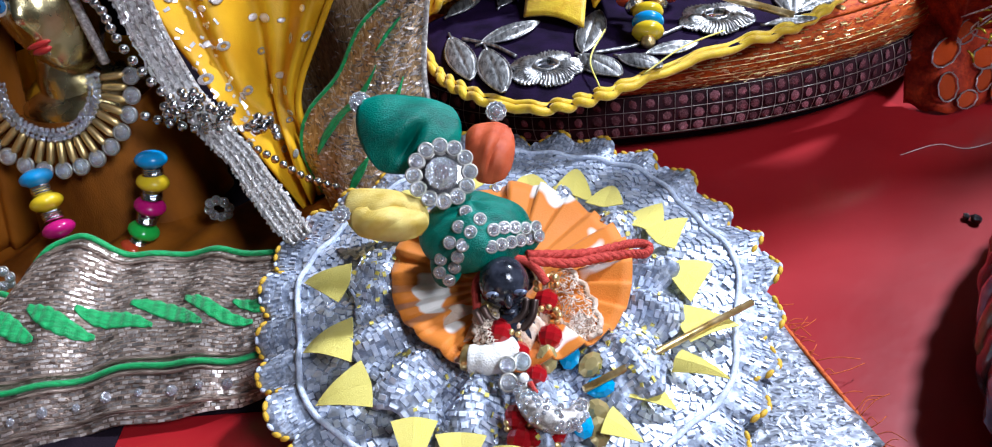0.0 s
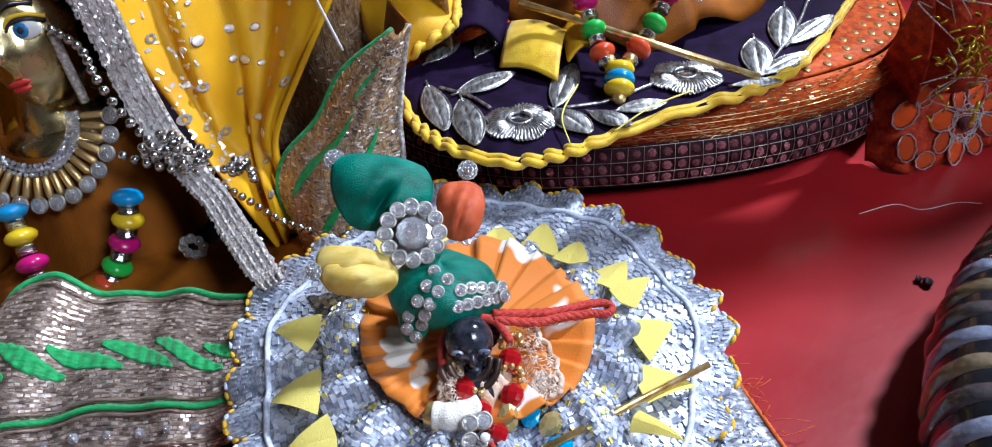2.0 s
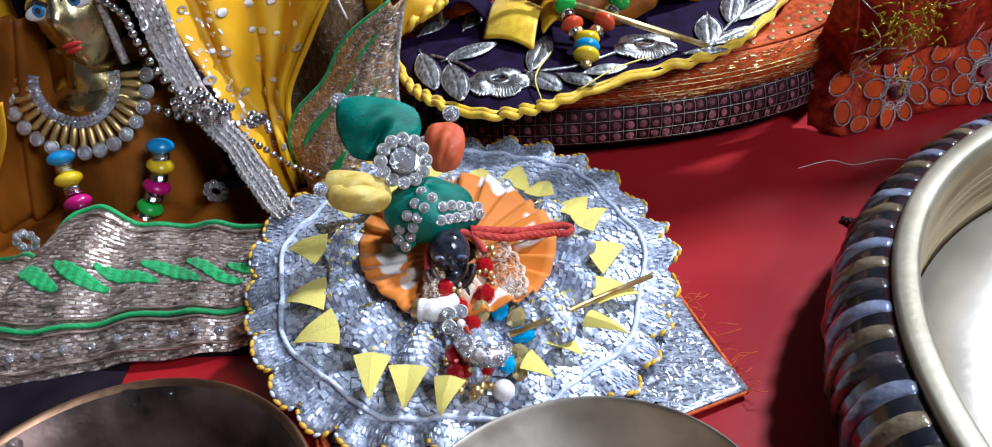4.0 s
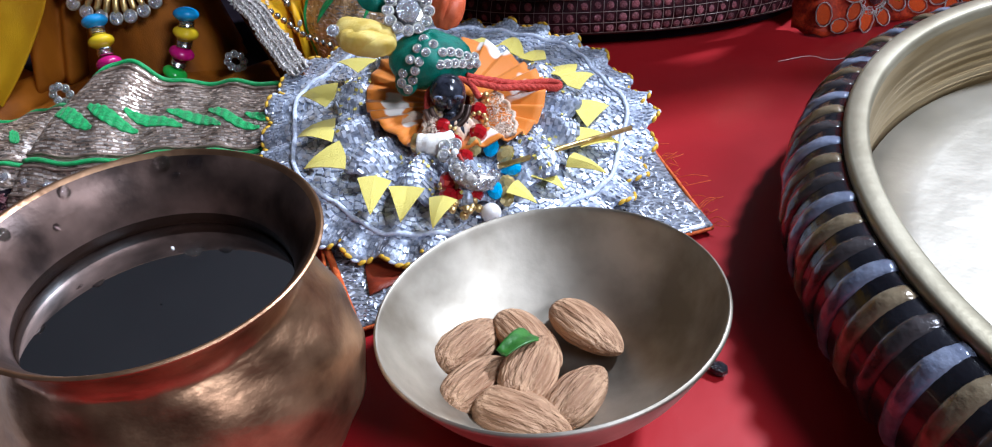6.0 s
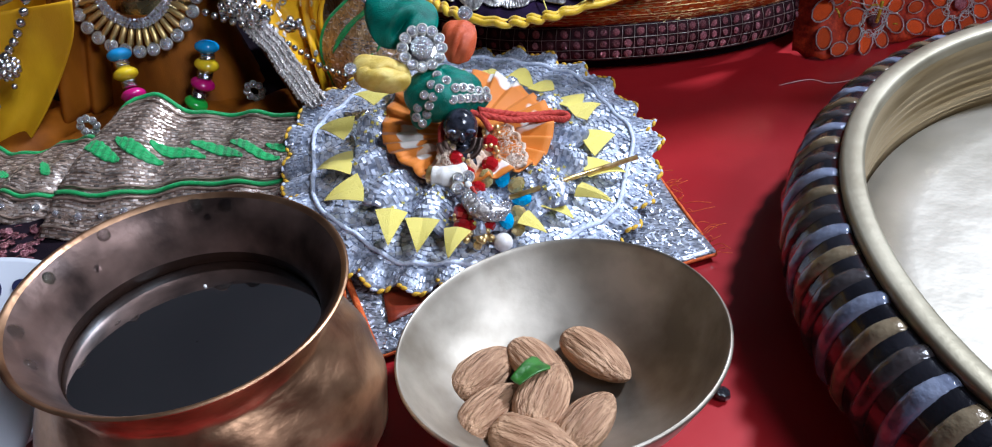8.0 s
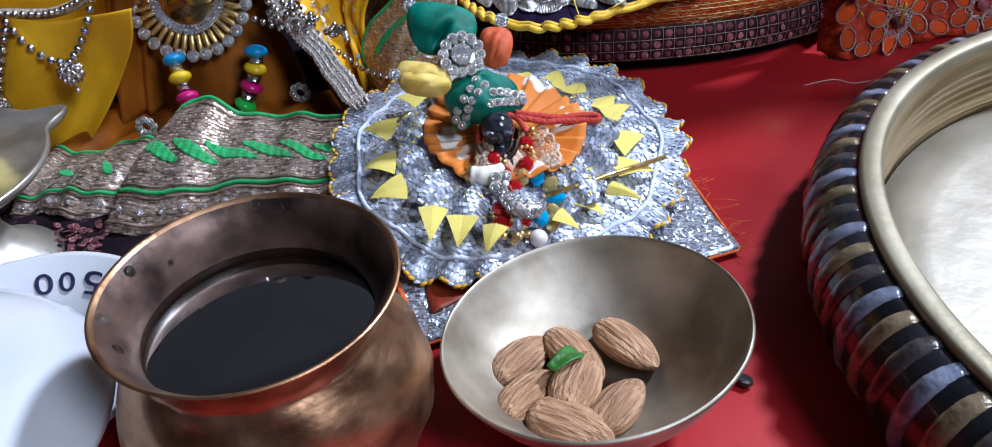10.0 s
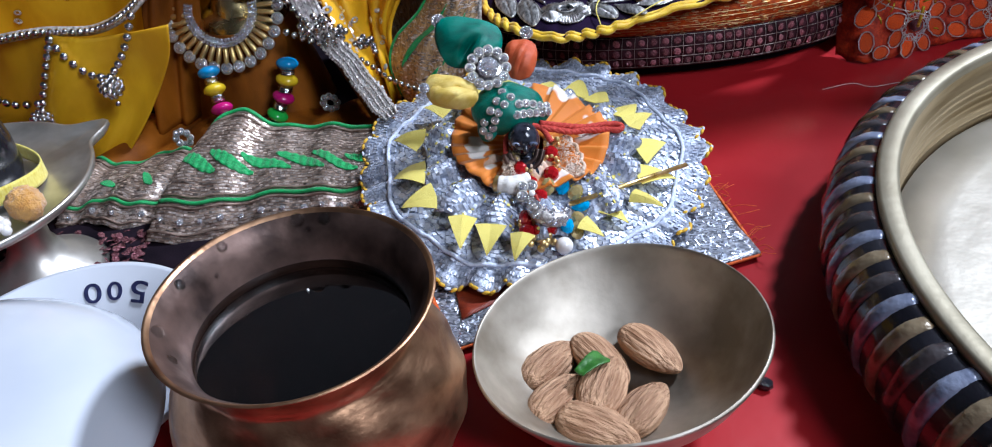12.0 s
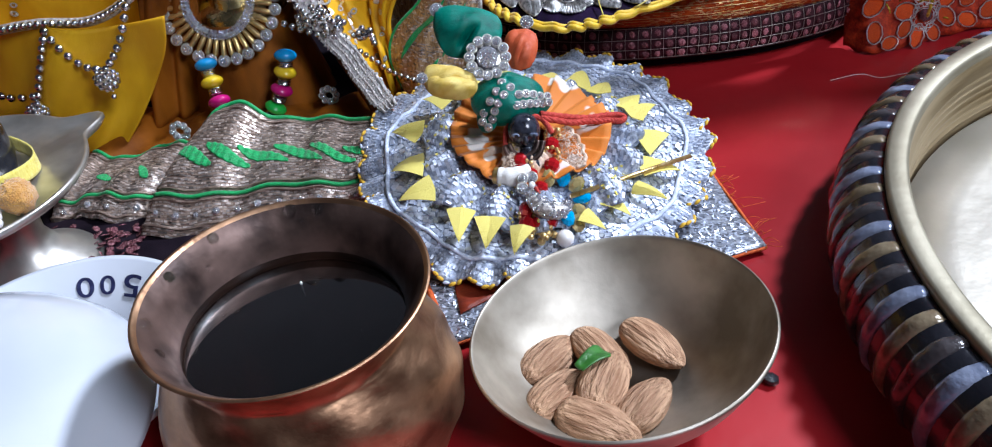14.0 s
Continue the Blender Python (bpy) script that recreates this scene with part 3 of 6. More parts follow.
# ---- white china on the table ----
c = V((-0.1530, 0.0560, 0.0))
plate = thing("white_dish", c, "white china dish with a handwritten number inside its rim", "dish")
part("body", lathe([(0.0002, 0), (0.028, 0.0), (0.034, 0.006), (0.0465, 0.0205), (0.0487, 0.0225), (0.0483, 0.0235), (0.0467, 0.0230), (0.0320, 0.0072), (0.0270, 0.0035), (0.0002, 0.003)], 96, c), CHINA, plate)
for ch, deg, high, wide in (("5", 80.0, 0.0112, 1.45), ("0", 93.0, 0.0092, 1.30), ("0", 104.0, 0.0098, 1.35)):
    txt = bpy.data.curves.new("digit", "FONT")
    txt.body, txt.size, txt.extrude, txt.offset = ch, high, 0.00012, 0.00006
    txt.align_x, txt.align_y = "CENTER", "CENTER"
    txt.materials.append(INK)
    d = V((math.cos(radians(deg)), math.sin(radians(deg)), 0))
    zz = V((-d.x * 0.73, -d.y * 0.73, 0.68)).normalized()
    yy = -(V((0, 0, 1)) - zz * zz.z).normalized()
    m = Matrix((yy.cross(zz), yy, zz)).transposed().to_4x4()
    m.translation = d * 0.0410 + V((0, 0, 0.0168)) + zz * 0.00035
    ob = new("digit", txt)
    ob.parent = plate
    ob.matrix_basis = m @ Matrix.Diagonal((wide, 1.0, 1.0, 1.0))
    tagged(ob, "dark blue handwritten digit")
c = V((-0.1705, 0.0215, 0.0))
lid = thing("white_plate", c + V((0, 0, 0.0236)), "upturned glossy white china plate resting on the dish", "plate")
part("body", lathe([(0.0002, 0.0405), (0.028, 0.0402), (0.046, 0.0375), (0.0565, 0.0310), (0.0610, 0.0255), (0.0620, 0.0240), (0.0605, 0.0237), (0.0560, 0.0285), (0.046, 0.034), (0.0002, 0.037)], 96, c), CHINA, lid)

# ---- small things on the table ----
crumb = data_of("crumb", moved(ball((0, 0, 0), 1, 8, 6), Matrix.Identity(4)), BLACK_LACQUER, False)
for v in crumb.vertices:
    v.co *= 1 + 0.45 * noise.noise(v.co * 2.1)
for p, s in (((0.128, 0.207, 0.0014), 0.0020), ((0.0635, 0.0655, 0.0018), 0.0028), ((0.126, 0.209, 0.0010), 0.0014)):
    ob = new("crumb", crumb)
    ob.matrix_basis = Matrix.Translation(p) @ Matrix.Rotation(s * 900, 4, "Z") @ Matrix.Diagonal((s, s * 0.8, s * 0.7, 1))
    tagged(ob, "black charred crumb on the red tabletop", "crumb", "crumbs on the table")
whole("thread", tube(curve([(0.120, 0.2455, 0.0006), (0.134, 0.250, 0.0006), (0.142, 0.246, 0.0006), (0.155, 0.249, 0.0006), (0.163, 0.2475, 0.0008)], 40), 0.00015, 5), WHITE_THREAD,
      "loose pale thread curled on the red tabletop", "thread")

# ---- square silver mat under the small idol ----
MATC = V((0.004, 0.150, 0.0))
mat_ob = thing("silver_mat", MATC, "square silver brocade mat with an orange edge and frayed corners", "mat")
corners = [V((-0.041, 0.077, 0.0012)), V((0.072, 0.126, 0.0012)), V((0.045, 0.215, 0.0012)), V((-0.068, 0.180, 0.0012))]


def mat_point(u, v):
    p = corners[0].lerp(corners[1], u).lerp(corners[3].lerp(corners[2], u), v)
    p.z += 0.0012 + 0.0010 * math.sin(9 * u + 4 * v) * math.sin(7 * v + 1)
    return p


part("cloth", cloth(mat_point, 40, 40, 0.0014), SILVER_MAT, mat_ob)
tagged(part("foil", flecks(mat_point, 5200, 0.0022, 0.0006, 0.0008, 73, 1.2, 0.35), SILVER_FLECK, mat_ob, "silver foil threads", smooth=False), kind="stuff")
for a, b in ((0, 1), (1, 2), (3, 0)):
    part("border", tube(curve([corners[a] + V((0, 0, 0.001)), corners[a].lerp(corners[b], 0.5) + V((0, 0, 0.0022)), corners[b] + V((0, 0, 0.001))], 30), 0.0007, 6), ORANGE_THREAD, mat_ob, "orange corded edge")
part("lining", cloth(lambda u, v: mat_point(0.10 + 0.30 * u, 0.10 + 0.10 * u + (0.16 - 0.10 * u) * v) + V((0, 0, 0.0014)), 10, 6, 0.0005), RED_SATIN, mat_ob, "dark red lining")
part("stripe", tube(curve([corners[0].lerp(corners[1], 0.06) + V((0, 0, 0.003)), corners[0].lerp(corners[1], 0.02).lerp(corners[3], 0.35) + V((0, 0, 0.003))], 20), 0.0012, 6), ORANGE_THREAD, mat_ob, "orange cord")
frays = []
rnd = random.Random(8)
for k in range(36):
    s = rnd.random() ** 0.6
    p = corners[2].lerp(corners[1], s) + V((0, 0, 0.002))
    d = V((rnd.uniform(0.3, 1), rnd.uniform(-0.7, 0.5), rnd.uniform(0, 0.25))) * rnd.uniform(0.003, 0.012)
    q = p + d
    q.z = max(q.z, 0.0005)
    frays.append(tube(curve([p, p.lerp(q, 0.5) + V((0, rnd.uniform(-0.002, 0.002), 0.001)), q], 7), 0.00012, 4))
tagged(part("fray", join(*frays), ORANGE_THREAD, mat_ob, "frayed orange threads"), kind="stuff")

# ---- the dress of the small idol: a round flounced skirt ----
SK = V((-0.0115, 0.1680, 0.0190))
SKM = Matrix.Translation(SK) @ Matrix.Rotation(radians(8.5), 4, "X") @ Matrix.Rotation(radians(3.0), 4, "Y")
NS = 30


def edge_r(a):
    return 0.0640 + 0.0048 * abs(math.sin(NS * a / 2)) ** 0.65 + 0.0010 * math.sin(5 * a) + 0.0042 * max(0.0, math.cos(a - 0.75)) ** 2


def skirt_z(a, s):
    """Height of the skirt at the angle a and s from 0 (middle) to 1 (hem)."""
    return 0.0045 * (1 - s) + s ** 6 * (0.0016 * math.sin(NS * a) + 0.0020 * math.sin(7 * a + 1) + 0.0012 * math.sin(11 * a)) - 0.003 * s * s


def on_skirt(a, s, up=0.0):
    r = 0.010 + (edge_r(a) - 0.010) * s
    return SKM @ V((r * math.cos(a), r * math.sin(a), skirt_z(a, s) + up))


skirt = thing("round_skirt", (SK.x, SK.y, 0.004), "round silver flounced skirt with yellow ribbon points and stitched hem", "skirt")
part("outer_flounce", cloth(lambda u, v: on_skirt(2 * math.pi * u, v), 288, 24, 0.0009, True), SILVER_LACE, skirt, "silver lace flounce")


def puff(u, v):
    a = 2 * math.pi * u
    w = math.sin(13 * a + 1.1 * math.sin(3 * a) + 0.7 * math.sin(5 * a + 1))
    r = 0.0285 + (0.0120 - 0.0068 * math.sin(a)) * v + 0.0022 * w * v + 0.0010 * math.sin(29 * a) * v
    z = 0.0058 + 0.0058 * math.sin(math.pi * min(0.08 + 0.86 * v, 1)) ** 0.7 * (0.52 + 0.48 * w) + 0.0022 * v * max(0.0, w) + 0.0006 * math.sin(41 * a + 5 * v) - 0.0030 * v
    return SKM @ V((r * math.cos(a), r * math.sin(a), z))


part("inner_flounce", cloth(puff, 300, 14, 0.0008, True), SILVER_LACE, skirt, "puffed silver inner flounce")
foil = part("foil", weave(lambda u, v: on_skirt(2 * math.pi * u, 0.54 + 0.31 * v), 10, 150, 0.0014, 0.0010, 71, 0.13, 0.80), SILVER_FLECK, skirt, "woven silver foil bricks", smooth=False)
tagged(foil, kind="stuff")
foil = part("foil", weave(lambda u, v: on_skirt(2 * math.pi * u, 0.88 + 0.10 * v), 2, 330, 0.00065, 0.0009, 79, 0.25, 0.30, True), SILVER_FLECK, skirt, "fine silver ribs of the hem", smooth=False)
tagged(foil, kind="stuff")
foil = part("foil", weave(puff, 11, 140, 0.0011, 0.0008, 72, 0.16, 0.78), SILVER_FLECK, skirt, "woven silver foil bricks", smooth=False)
tagged(foil, kind="stuff")
foil = part("glitter", flecks(puff, 170, 0.0012, 0.0009, 0.0012, 80, 1.2, 0.3), YELLOW_RIBBON, skirt, "yellow glints in the silver flounce", smooth=False)
tagged(foil, kind="stuff")
part("ring_cord", tube([on_skirt(2 * math.pi * k / 200, (0.0572 + 0.0012 * math.sin(9 * k / 200 * 2 * math.pi) + 0.0036 * max(0.0, math.cos(k / 200 * 2 * math.pi - 0.75)) ** 2 - 0.010) / (edge_r(2 * math.pi * k / 200) - 0.010), 0.0012) for k in range(200)], 0.00085, 6, loop=True), BLUE_CORD, skirt, "pale blue cord")
stitch_y = data_of("hem_stitch", ball((0, 0, 0), (0.0019, 0.0009, 0.0009), 8, 6), YELLOW_CORD)
stitch_s = data_of("hem_stitch", ball((0, 0, 0), (0.0019, 0.0009, 0.0009), 8, 6), BLUE_CORD)
NH = 210
for k in range(NH):
    a = 2 * math.pi * k / NH
    p, q = on_skirt(a, 1.0, 0.0003), on_skirt(a + 0.02, 1.0, 0.0003)
    d = (q - p).normalized()
    turn = (d + V((0, 0, 0.35))).to_track_quat("X", "Z").to_matrix().to_4x4()
    piece("hem_stitch", stitch_y if k % 3 else stitch_s, skirt, p, turn, 0.80 if k % 3 else 0.68)


def point_petal(seed):
    """A folded ribbon point, one unit long and wide."""
    rnd = random.Random(seed)
    tw, bend, lean_ = rnd.uniform(-0.0015, 0.0015), rnd.uniform(0.4, 1.0), rnd.uniform(-0.12, 0.12)

    def f(u, v):
        w = (1 - v) ** 0.92 * (u - 0.5)
        return (v - 0.06 * math.sin(math.pi * u) * (1 - v), w + lean_ * v * (1 - v), 0.0008 + 0.0022 * bend * math.sin(2.4 * v) + 0.0016 * abs(u - 0.5) * (1 - v) * (1 if seed % 2 else -1) + tw * 2 * w)
    return cloth(f, 8, 12, 0.00025)


petals = [data_of("ribbon_point", point_petal(k), YELLOW_RIBBON, False) for k in range(6)]
# angle and radius of the base, width, angle and radius of the tip
POINTS = ((150, 38, 12, 152, 50), (181, 42, 11, 177, 53.5), (204, 43, 15, 201, 54), (223, 46, 12, 217, 57), (241, 47, 10, 247, 58), (255, 47, 11, 257, 58), (269, 49, 9, 267, 59),
          (79, 31, 10, 82, 40), (58, 34, 11, 64, 46), (42, 35, 10, 49, 45), (24, 38, 13, 32, 50), (13, 40, 9, 22, 52), (-1, 42, 13, 6, 53), (-20, 44, 13, -15, 57),
          (-33, 46, 5, -31, 58), (-49, 42, 9, -46, 52), (-65, 47, 8, -60, 54), (107, 34, 10, 110, 44), (128, 35, 11, 130, 47))
for k, (a0, r0, w0, a1, r1) in enumerate(POINTS):
    low = 4.0 if -60 < a0 < 5 else 0.0
    b = V((r0 * math.cos(radians(a0)), r0 * math.sin(radians(a0)), 8.6 - low)) / 1000
    e = V((r1 * math.cos(radians(a1)), r1 * math.sin(radians(a1)), 4.6 - 0.8 * low)) / 1000
    turn = SKM.to_3x3().to_4x4() @ (e - b).to_track_quat("X", "Z").to_matrix().to_4x4()
    piece("ribbon_point", petals[k % 6], skirt, SKM @ b, turn, ((e - b).length * 1.02, 1.04 * w0 / 1000, 1.0))


def pleats(u, v):
    a = 2 * math.pi * u
    r = 0.006 + 0.0245 * v
    saw = abs(((24 * u + 0.25 * math.sin(2 * a)) % 1.0) - 0.25) / 0.75
    z = 0.0075 + 0.0026 * saw * v + 0.0016 * math.sin(5 * a + 1) * v + 0.003 * v * v + 0.001 * math.sin(3 * v)
    return SKM @ V((r * math.cos(a), r * math.sin(a), z))


part("pleated_bodice", cloth(pleats, 340, 8, 0.0006, True), ORANGE_CLOTH, skirt, "pleated orange and white printed cloth")

# ---- the small idol: one plain shape ----
head = V((-0.0122, 0.1540, 0.0368))
curls = [tube(curve([head + V((0.0072 * math.cos(a) * q, -0.0030 - 0.0018 * q + 0.0052 * math.sin(a) * q, -0.0016 + 0.0056 * math.sin(a) * q)) for a in [radians(-170 + 34 * k) for k in range(6)]], 24), 0.0010, 7) for q in (1.0, 0.74)]
body = [(ball(head, (0.0060, 0.0062, 0.0068), 28, 20), 0), (ball(head + V((0.0012, -0.0064, -0.0004)), (0.0011, 0.0018, 0.0020), 12, 8), 0), (ball((-0.0105, 0.1490, 0.0235), (0.0078, 0.0078, 0.0095), 20, 14), 0),
        (tube(curve([head, (-0.0110, 0.1510, 0.0280)], 6), 0.0040, 10), 0)]
body += [(c, 3) for c in curls]
for sx in (-0.0024, 0.0040):
    body.append((ball(head + V((sx, -0.0056, 0.0016)), (0.0017, 0.0008, 0.0008), 12, 8), 1))
    body.append((ball(head + V((sx + 0.0002, -0.0063, 0.0016)), (0.0007, 0.0004, 0.0007), 8, 6), 0))
body.append((ball(head + V((0.0010, -0.0062, -0.0036)), (0.0016, 0.0010, 0.0005), 10, 6), 2))
me = data_of("idol_statue", join(*[q for q, _ in body]), [BLACK_PAINT, RIB_GREY, BLACK_PAINT, COPPER_MOUTH])
k = 0
for q, slot in body:
    for i in range(len(q[1])):
        me.polygons[k + i].material_index = slot
    k += len(q[1])
tagged(new("idol_statue", me), "small black painted idol with pale eyes and brown curls", "statue")


def jacket(u, v):
    a = 2 * math.pi * u
    r = 0.0040 + 0.0070 * v ** 0.8 + 0.0009 * math.sin(9 * a) * v
    return V((-0.0105 + r * math.cos(a), 0.1500 + r * math.sin(a), 0.0310 - 0.0110 * v ** 1.5 + 0.0006 * math.sin(13 * a)))


jk = thing("jacket", (-0.0105, 0.149, 0.020), "peach and white lace jacket on the small idol", "jacket")
part("cloth", cloth(jacket, 72, 10, 0.0008, True), PEACH_CLOTH, jk, "sheer peach lace")
part("sleeve", tube(curve([(-0.0105, 0.1415, 0.0262), (-0.0160, 0.1390, 0.0268), (-0.0212, 0.1396, 0.0268)], 24), 0.0042, 16, lambda s: 0.9 - 0.1 * s + 0.03 * math.sin(22 * s)), WHITE_CLOTH, jk)
part("panel", cloth(lambda u, v: V((-0.0280, 0.1550, 0.0275)).lerp(V((-0.0185, 0.1565, 0.0295)), u).lerp(V((-0.0280, 0.1455, 0.0265)).lerp(V((-0.0165, 0.1455, 0.0290)), u), v) + V((0, 0, 0.0014 * math.sin(5 * u + 3 * v))), 14, 12, 0.0006), PEACH_CLOTH, jk, "sheer peach lace panel")
part("cuff", tube(curve([(-0.0205, 0.1396, 0.0270), (-0.0226, 0.1402, 0.0270)], 5), 0.0031, 12), GOLD, jk, "dark gold cuff")

# turban with its satin leaves and jewel
TB = V((-0.0185, 0.1662, 0.0432))
tb = thing("turban", (TB.x, TB.y, 0.034), "emerald green satin turban with rhinestones, satin leaves and a flower jewel", "turban")


v, f = ball(TB, (0.0136, 0.0110, 0.0094), 48, 28)
v = [p + (p - TB).normalized() * 0.0004 * math.sin(4 * math.atan2(p.y - TB.y, p.x - TB.x) + 260 * (p.z - TB.z)) for p in v]
part("cap", (v, f), GREEN_SATIN, tb)
to_eye = V((0.12, -0.72, 0.68)).normalized()
JW = V((-0.0252, 0.1728, 0.0560)) + to_eye * 0.0042


def satin_leaf(a, b, c, d, cup, dent_, seed):
    """A padded satin loop between four rounded corners, pinched at the middle."""
    a, b, c, d = V(a), V(b), V(c), V(d)
    nn = (b - d).cross(a - c).normalized()
    nn = -nn if nn.dot(to_eye) < 0 else nn

    def f(u, v):
        x, y = 2 * u - 1, 2 * v - 1
        p, q = x * math.sqrt(1 - 0.36 * y * y), y * math.sqrt(1 - 0.36 * x * x)
        m_ = a.lerp(b, (p + 1) / 2).lerp(d.lerp(c, (p + 1) / 2), (q + 1) / 2)
        puff_ = cup * (1 - x * x) * (1 - y * y) - dent_ * math.exp(-((x - 0.10 + 0.55 * y) / 0.17) ** 2 - ((y - 0.25) / 0.45) ** 2) - 0.0010 * y
        return m_ + nn * (puff_ + 0.00035 * math.sin(7 * x + 3 * y + seed))
    return cloth(f, 28, 28, 0.0009)


def lace_lapel(base, tip, width, seed):
    """Sheer lace: a knotted edge cord and loose threads between."""
    base, tip = V(base), V(tip)
    side_ = to_eye.cross(tip - base).normalized()
    sheet = lambda u, v: base + (tip - base) * v + side_ * (width * math.sin(math.pi * (0.12 + 0.80 * v)) ** 0.5 * (2 * u - 1)) + to_eye * (0.0022 * math.sin(math.pi * u) * math.sin(math.pi * v))
    rim_ = [sheet(0, k / 20) for k in range(21)] + [sheet(k / 12, 1) for k in range(1, 12)] + [sheet(1, 1 - k / 20) for k in range(21)]
    wav = [q + to_eye * 0.0006 * math.sin(2.1 * i + seed) + side_ * 0.0005 * math.sin(1.3 * i) for i, q in enumerate(rim_)]
    return join(tube(wav, 0.00075, 6), flecks(sheet, 260, 0.0022, 0.00022, 0.0005, seed, 1.4, 0.3))


part("lapel", lace_lapel((0.0000, 0.1625, 0.0318), (0.0075, 0.1440, 0.0270), 0.0046, 6), PEACH_CLOTH, jk, "sheer white lace lapel")
part("lapel", lace_lapel((-0.0165, 0.1500, 0.0325), (-0.0160, 0.1400, 0.0270), 0.0032, 7), PEACH_CLOTH, jk, "sheer white lace lapel")
part("leaf", satin_leaf((-0.0468, 0.1872, 0.0736), (-0.0185, 0.1862, 0.0684), (-0.0215, 0.1755, 0.0570), (-0.0425, 0.1732, 0.0570), 0.0046, 0.0052, 1), GREEN_SATIN, tb)
part("leaf", satin_leaf((-0.0205, 0.1912, 0.0590), (-0.0066, 0.1918, 0.0580), (-0.0090, 0.1812, 0.0480), (-0.0185, 0.1800, 0.0478), 0.0040, 0.0016, 2), ORANGE_SATIN, tb, "coral satin leaf")
part("leaf", satin_leaf((-0.0482, 0.1684, 0.0588), (-0.0285, 0.1672, 0.0545), (-0.0290, 0.1600, 0.0470), (-0.0482, 0.1602, 0.0505), 0.0028, 0.0040, 3), LEMON_SATIN, tb, "pale yellow satin leaf")
part("leaf", satin_leaf((-0.0470, 0.1640, 0.0560), (-0.0272, 0.1642, 0.0525), (-0.0310, 0.1592, 0.0472), (-0.0465, 0.1592, 0.0500), 0.0036, 0.0008, 4), LEMON_SATIN, tb, "pale yellow satin leaf")
stone = data_of("rhinestone", join(lathe([(0.0001, 0.55), (0.45, 0.55), (0.95, 0.15), (1.0, 0.0), (0.9, -0.3), (0.0001, -0.35)], 10)), CRYSTAL, False)
setting = data_of("setting", lathe([(1.0, -0.35), (1.28, -0.3), (1.32, 0.05), (1.12, 0.18), (0.98, 0.05)], 14), STAND_METAL)
side = V((1, 0.1, 0)).normalized()
side = (side - to_eye * side.dot(to_eye)).normalized()
upv = to_eye.cross(side)


def rosette(parent, c, n, r_in, ring, r_ring, count, name="jewel"):
    n = V(n).normalized()
    s = (V((1, 0, 0)) - n * n.x).normalized()
    w = n.cross(s)
    hold = part(name, moved(lathe([(0.0001, -0.0008), (ring, -0.0008), (ring * 1.08, -0.0003), (ring, 0.0002), (0.0001, 0.0002)], 24), Matrix.Translation(c) @ n.to_track_quat("Z", "Y").to_matrix().to_4x4()), SILVER, parent, "silver flower jewel")
    BASE[hold] = BASE[parent]
    piece("gem", stone, hold, V(c) + n * 0.0008, n, r_in)
    for k in range(count):
        a = 2 * math.pi * k / count
        piece("pearl", stone, hold, V(c) + ring * (math.cos(a) * s + math.sin(a) * w) + n * 0.0005, n, r_ring)
        if count < 14:
            piece("setting", setting, hold, V(c) + ring * (math.cos(a) * s + math.sin(a) * w) + n * 0.0005, n, r_ring)


rosette(tb, JW, to_eye, 0.0041, 0.0067, 0.00155, 12)
rosette(tb, V((-0.0440, 0.1858, 0.0712)), to_eye, 0.0014, 0.0020, 0.0006, 12, "stud")
rosette(tb, V((-0.0115, 0.1942, 0.0605)), to_eye, 0.0014, 0.0020, 0.0006, 12, "stud")
rosette(tb, V((-0.0475, 0.1585, 0.0575)), to_eye, 0.0011, 0.0015, 0.0005, 10, "stud")
part("tie", moved(ball((0, 0, 0), (0.0076, 0.0050, 0.0034), 24, 14), Matrix.Translation(TB + side * 0.0085 + upv * -0.0030 + to_eye * 0.0015) @ Matrix((side, upv, to_eye)).transposed().to_4x4() @ Matrix.Rotation(0.12, 4, "Z")), GREEN_SATIN, tb)
part("tie", moved(ball((0, 0, 0), (0.0042, 0.0066, 0.0030), 20, 14), Matrix.Translation(TB + side * -0.0076 + upv * -0.0060 + to_eye * 0.0015) @ Matrix((side, upv, to_eye)).transposed().to_4x4() @ Matrix.Rotation(-0.25, 4, "Z")), GREEN_SATIN, tb)
STONES = [(-1.8, 4.4), (1.2, 2.0), (-4.0, 0.9), (-1.4, -0.8), (-6.6, -2.4), (-3.7, -3.5), (-9.2, -5.8), (-6.2, -8.2), (-9.9, -8.8), (-7.9, -11.0), (-5.2, -6.0)]
STONES += [(4.0 + 2.65 * k, -1.0 + 0.25 * math.sin(1.4 * k)) for k in range(5)] + [(3.0 + 2.40 * k, -4.9 + 0.30 * k) for k in range(6)]
for x, y in STONES:
    q = side * (x / 1000) + upv * (y / 1000)
    w = [(q.dot(e_) / r_, to_eye.dot(e_) / r_) for e_, r_ in ((V((1, 0, 0)), 0.0138), (V((0, 1, 0)), 0.0112), (V((0, 0, 1)), 0.0096))]
    A, B, C = sum(d_ * d_ for _, d_ in w), sum(c_ * d_ for c_, d_ in w), sum(c_ * c_ for c_, _ in w) - 1
    lift = (-B + math.sqrt(B * B - A * C)) / A if B * B > A * C else 0.0
    lift = max(lift, 0.0046)
    p = q + to_eye * lift
    d = (V((p.x / 0.0138 ** 2, p.y / 0.0112 ** 2, p.z / 0.0096 ** 2)).normalized() + 1.4 * to_eye).normalized()
    piece("rhinestone", stone, tb, TB + p, d, 0.00128)
    piece("setting", setting, tb, TB + p, d, 0.00124)

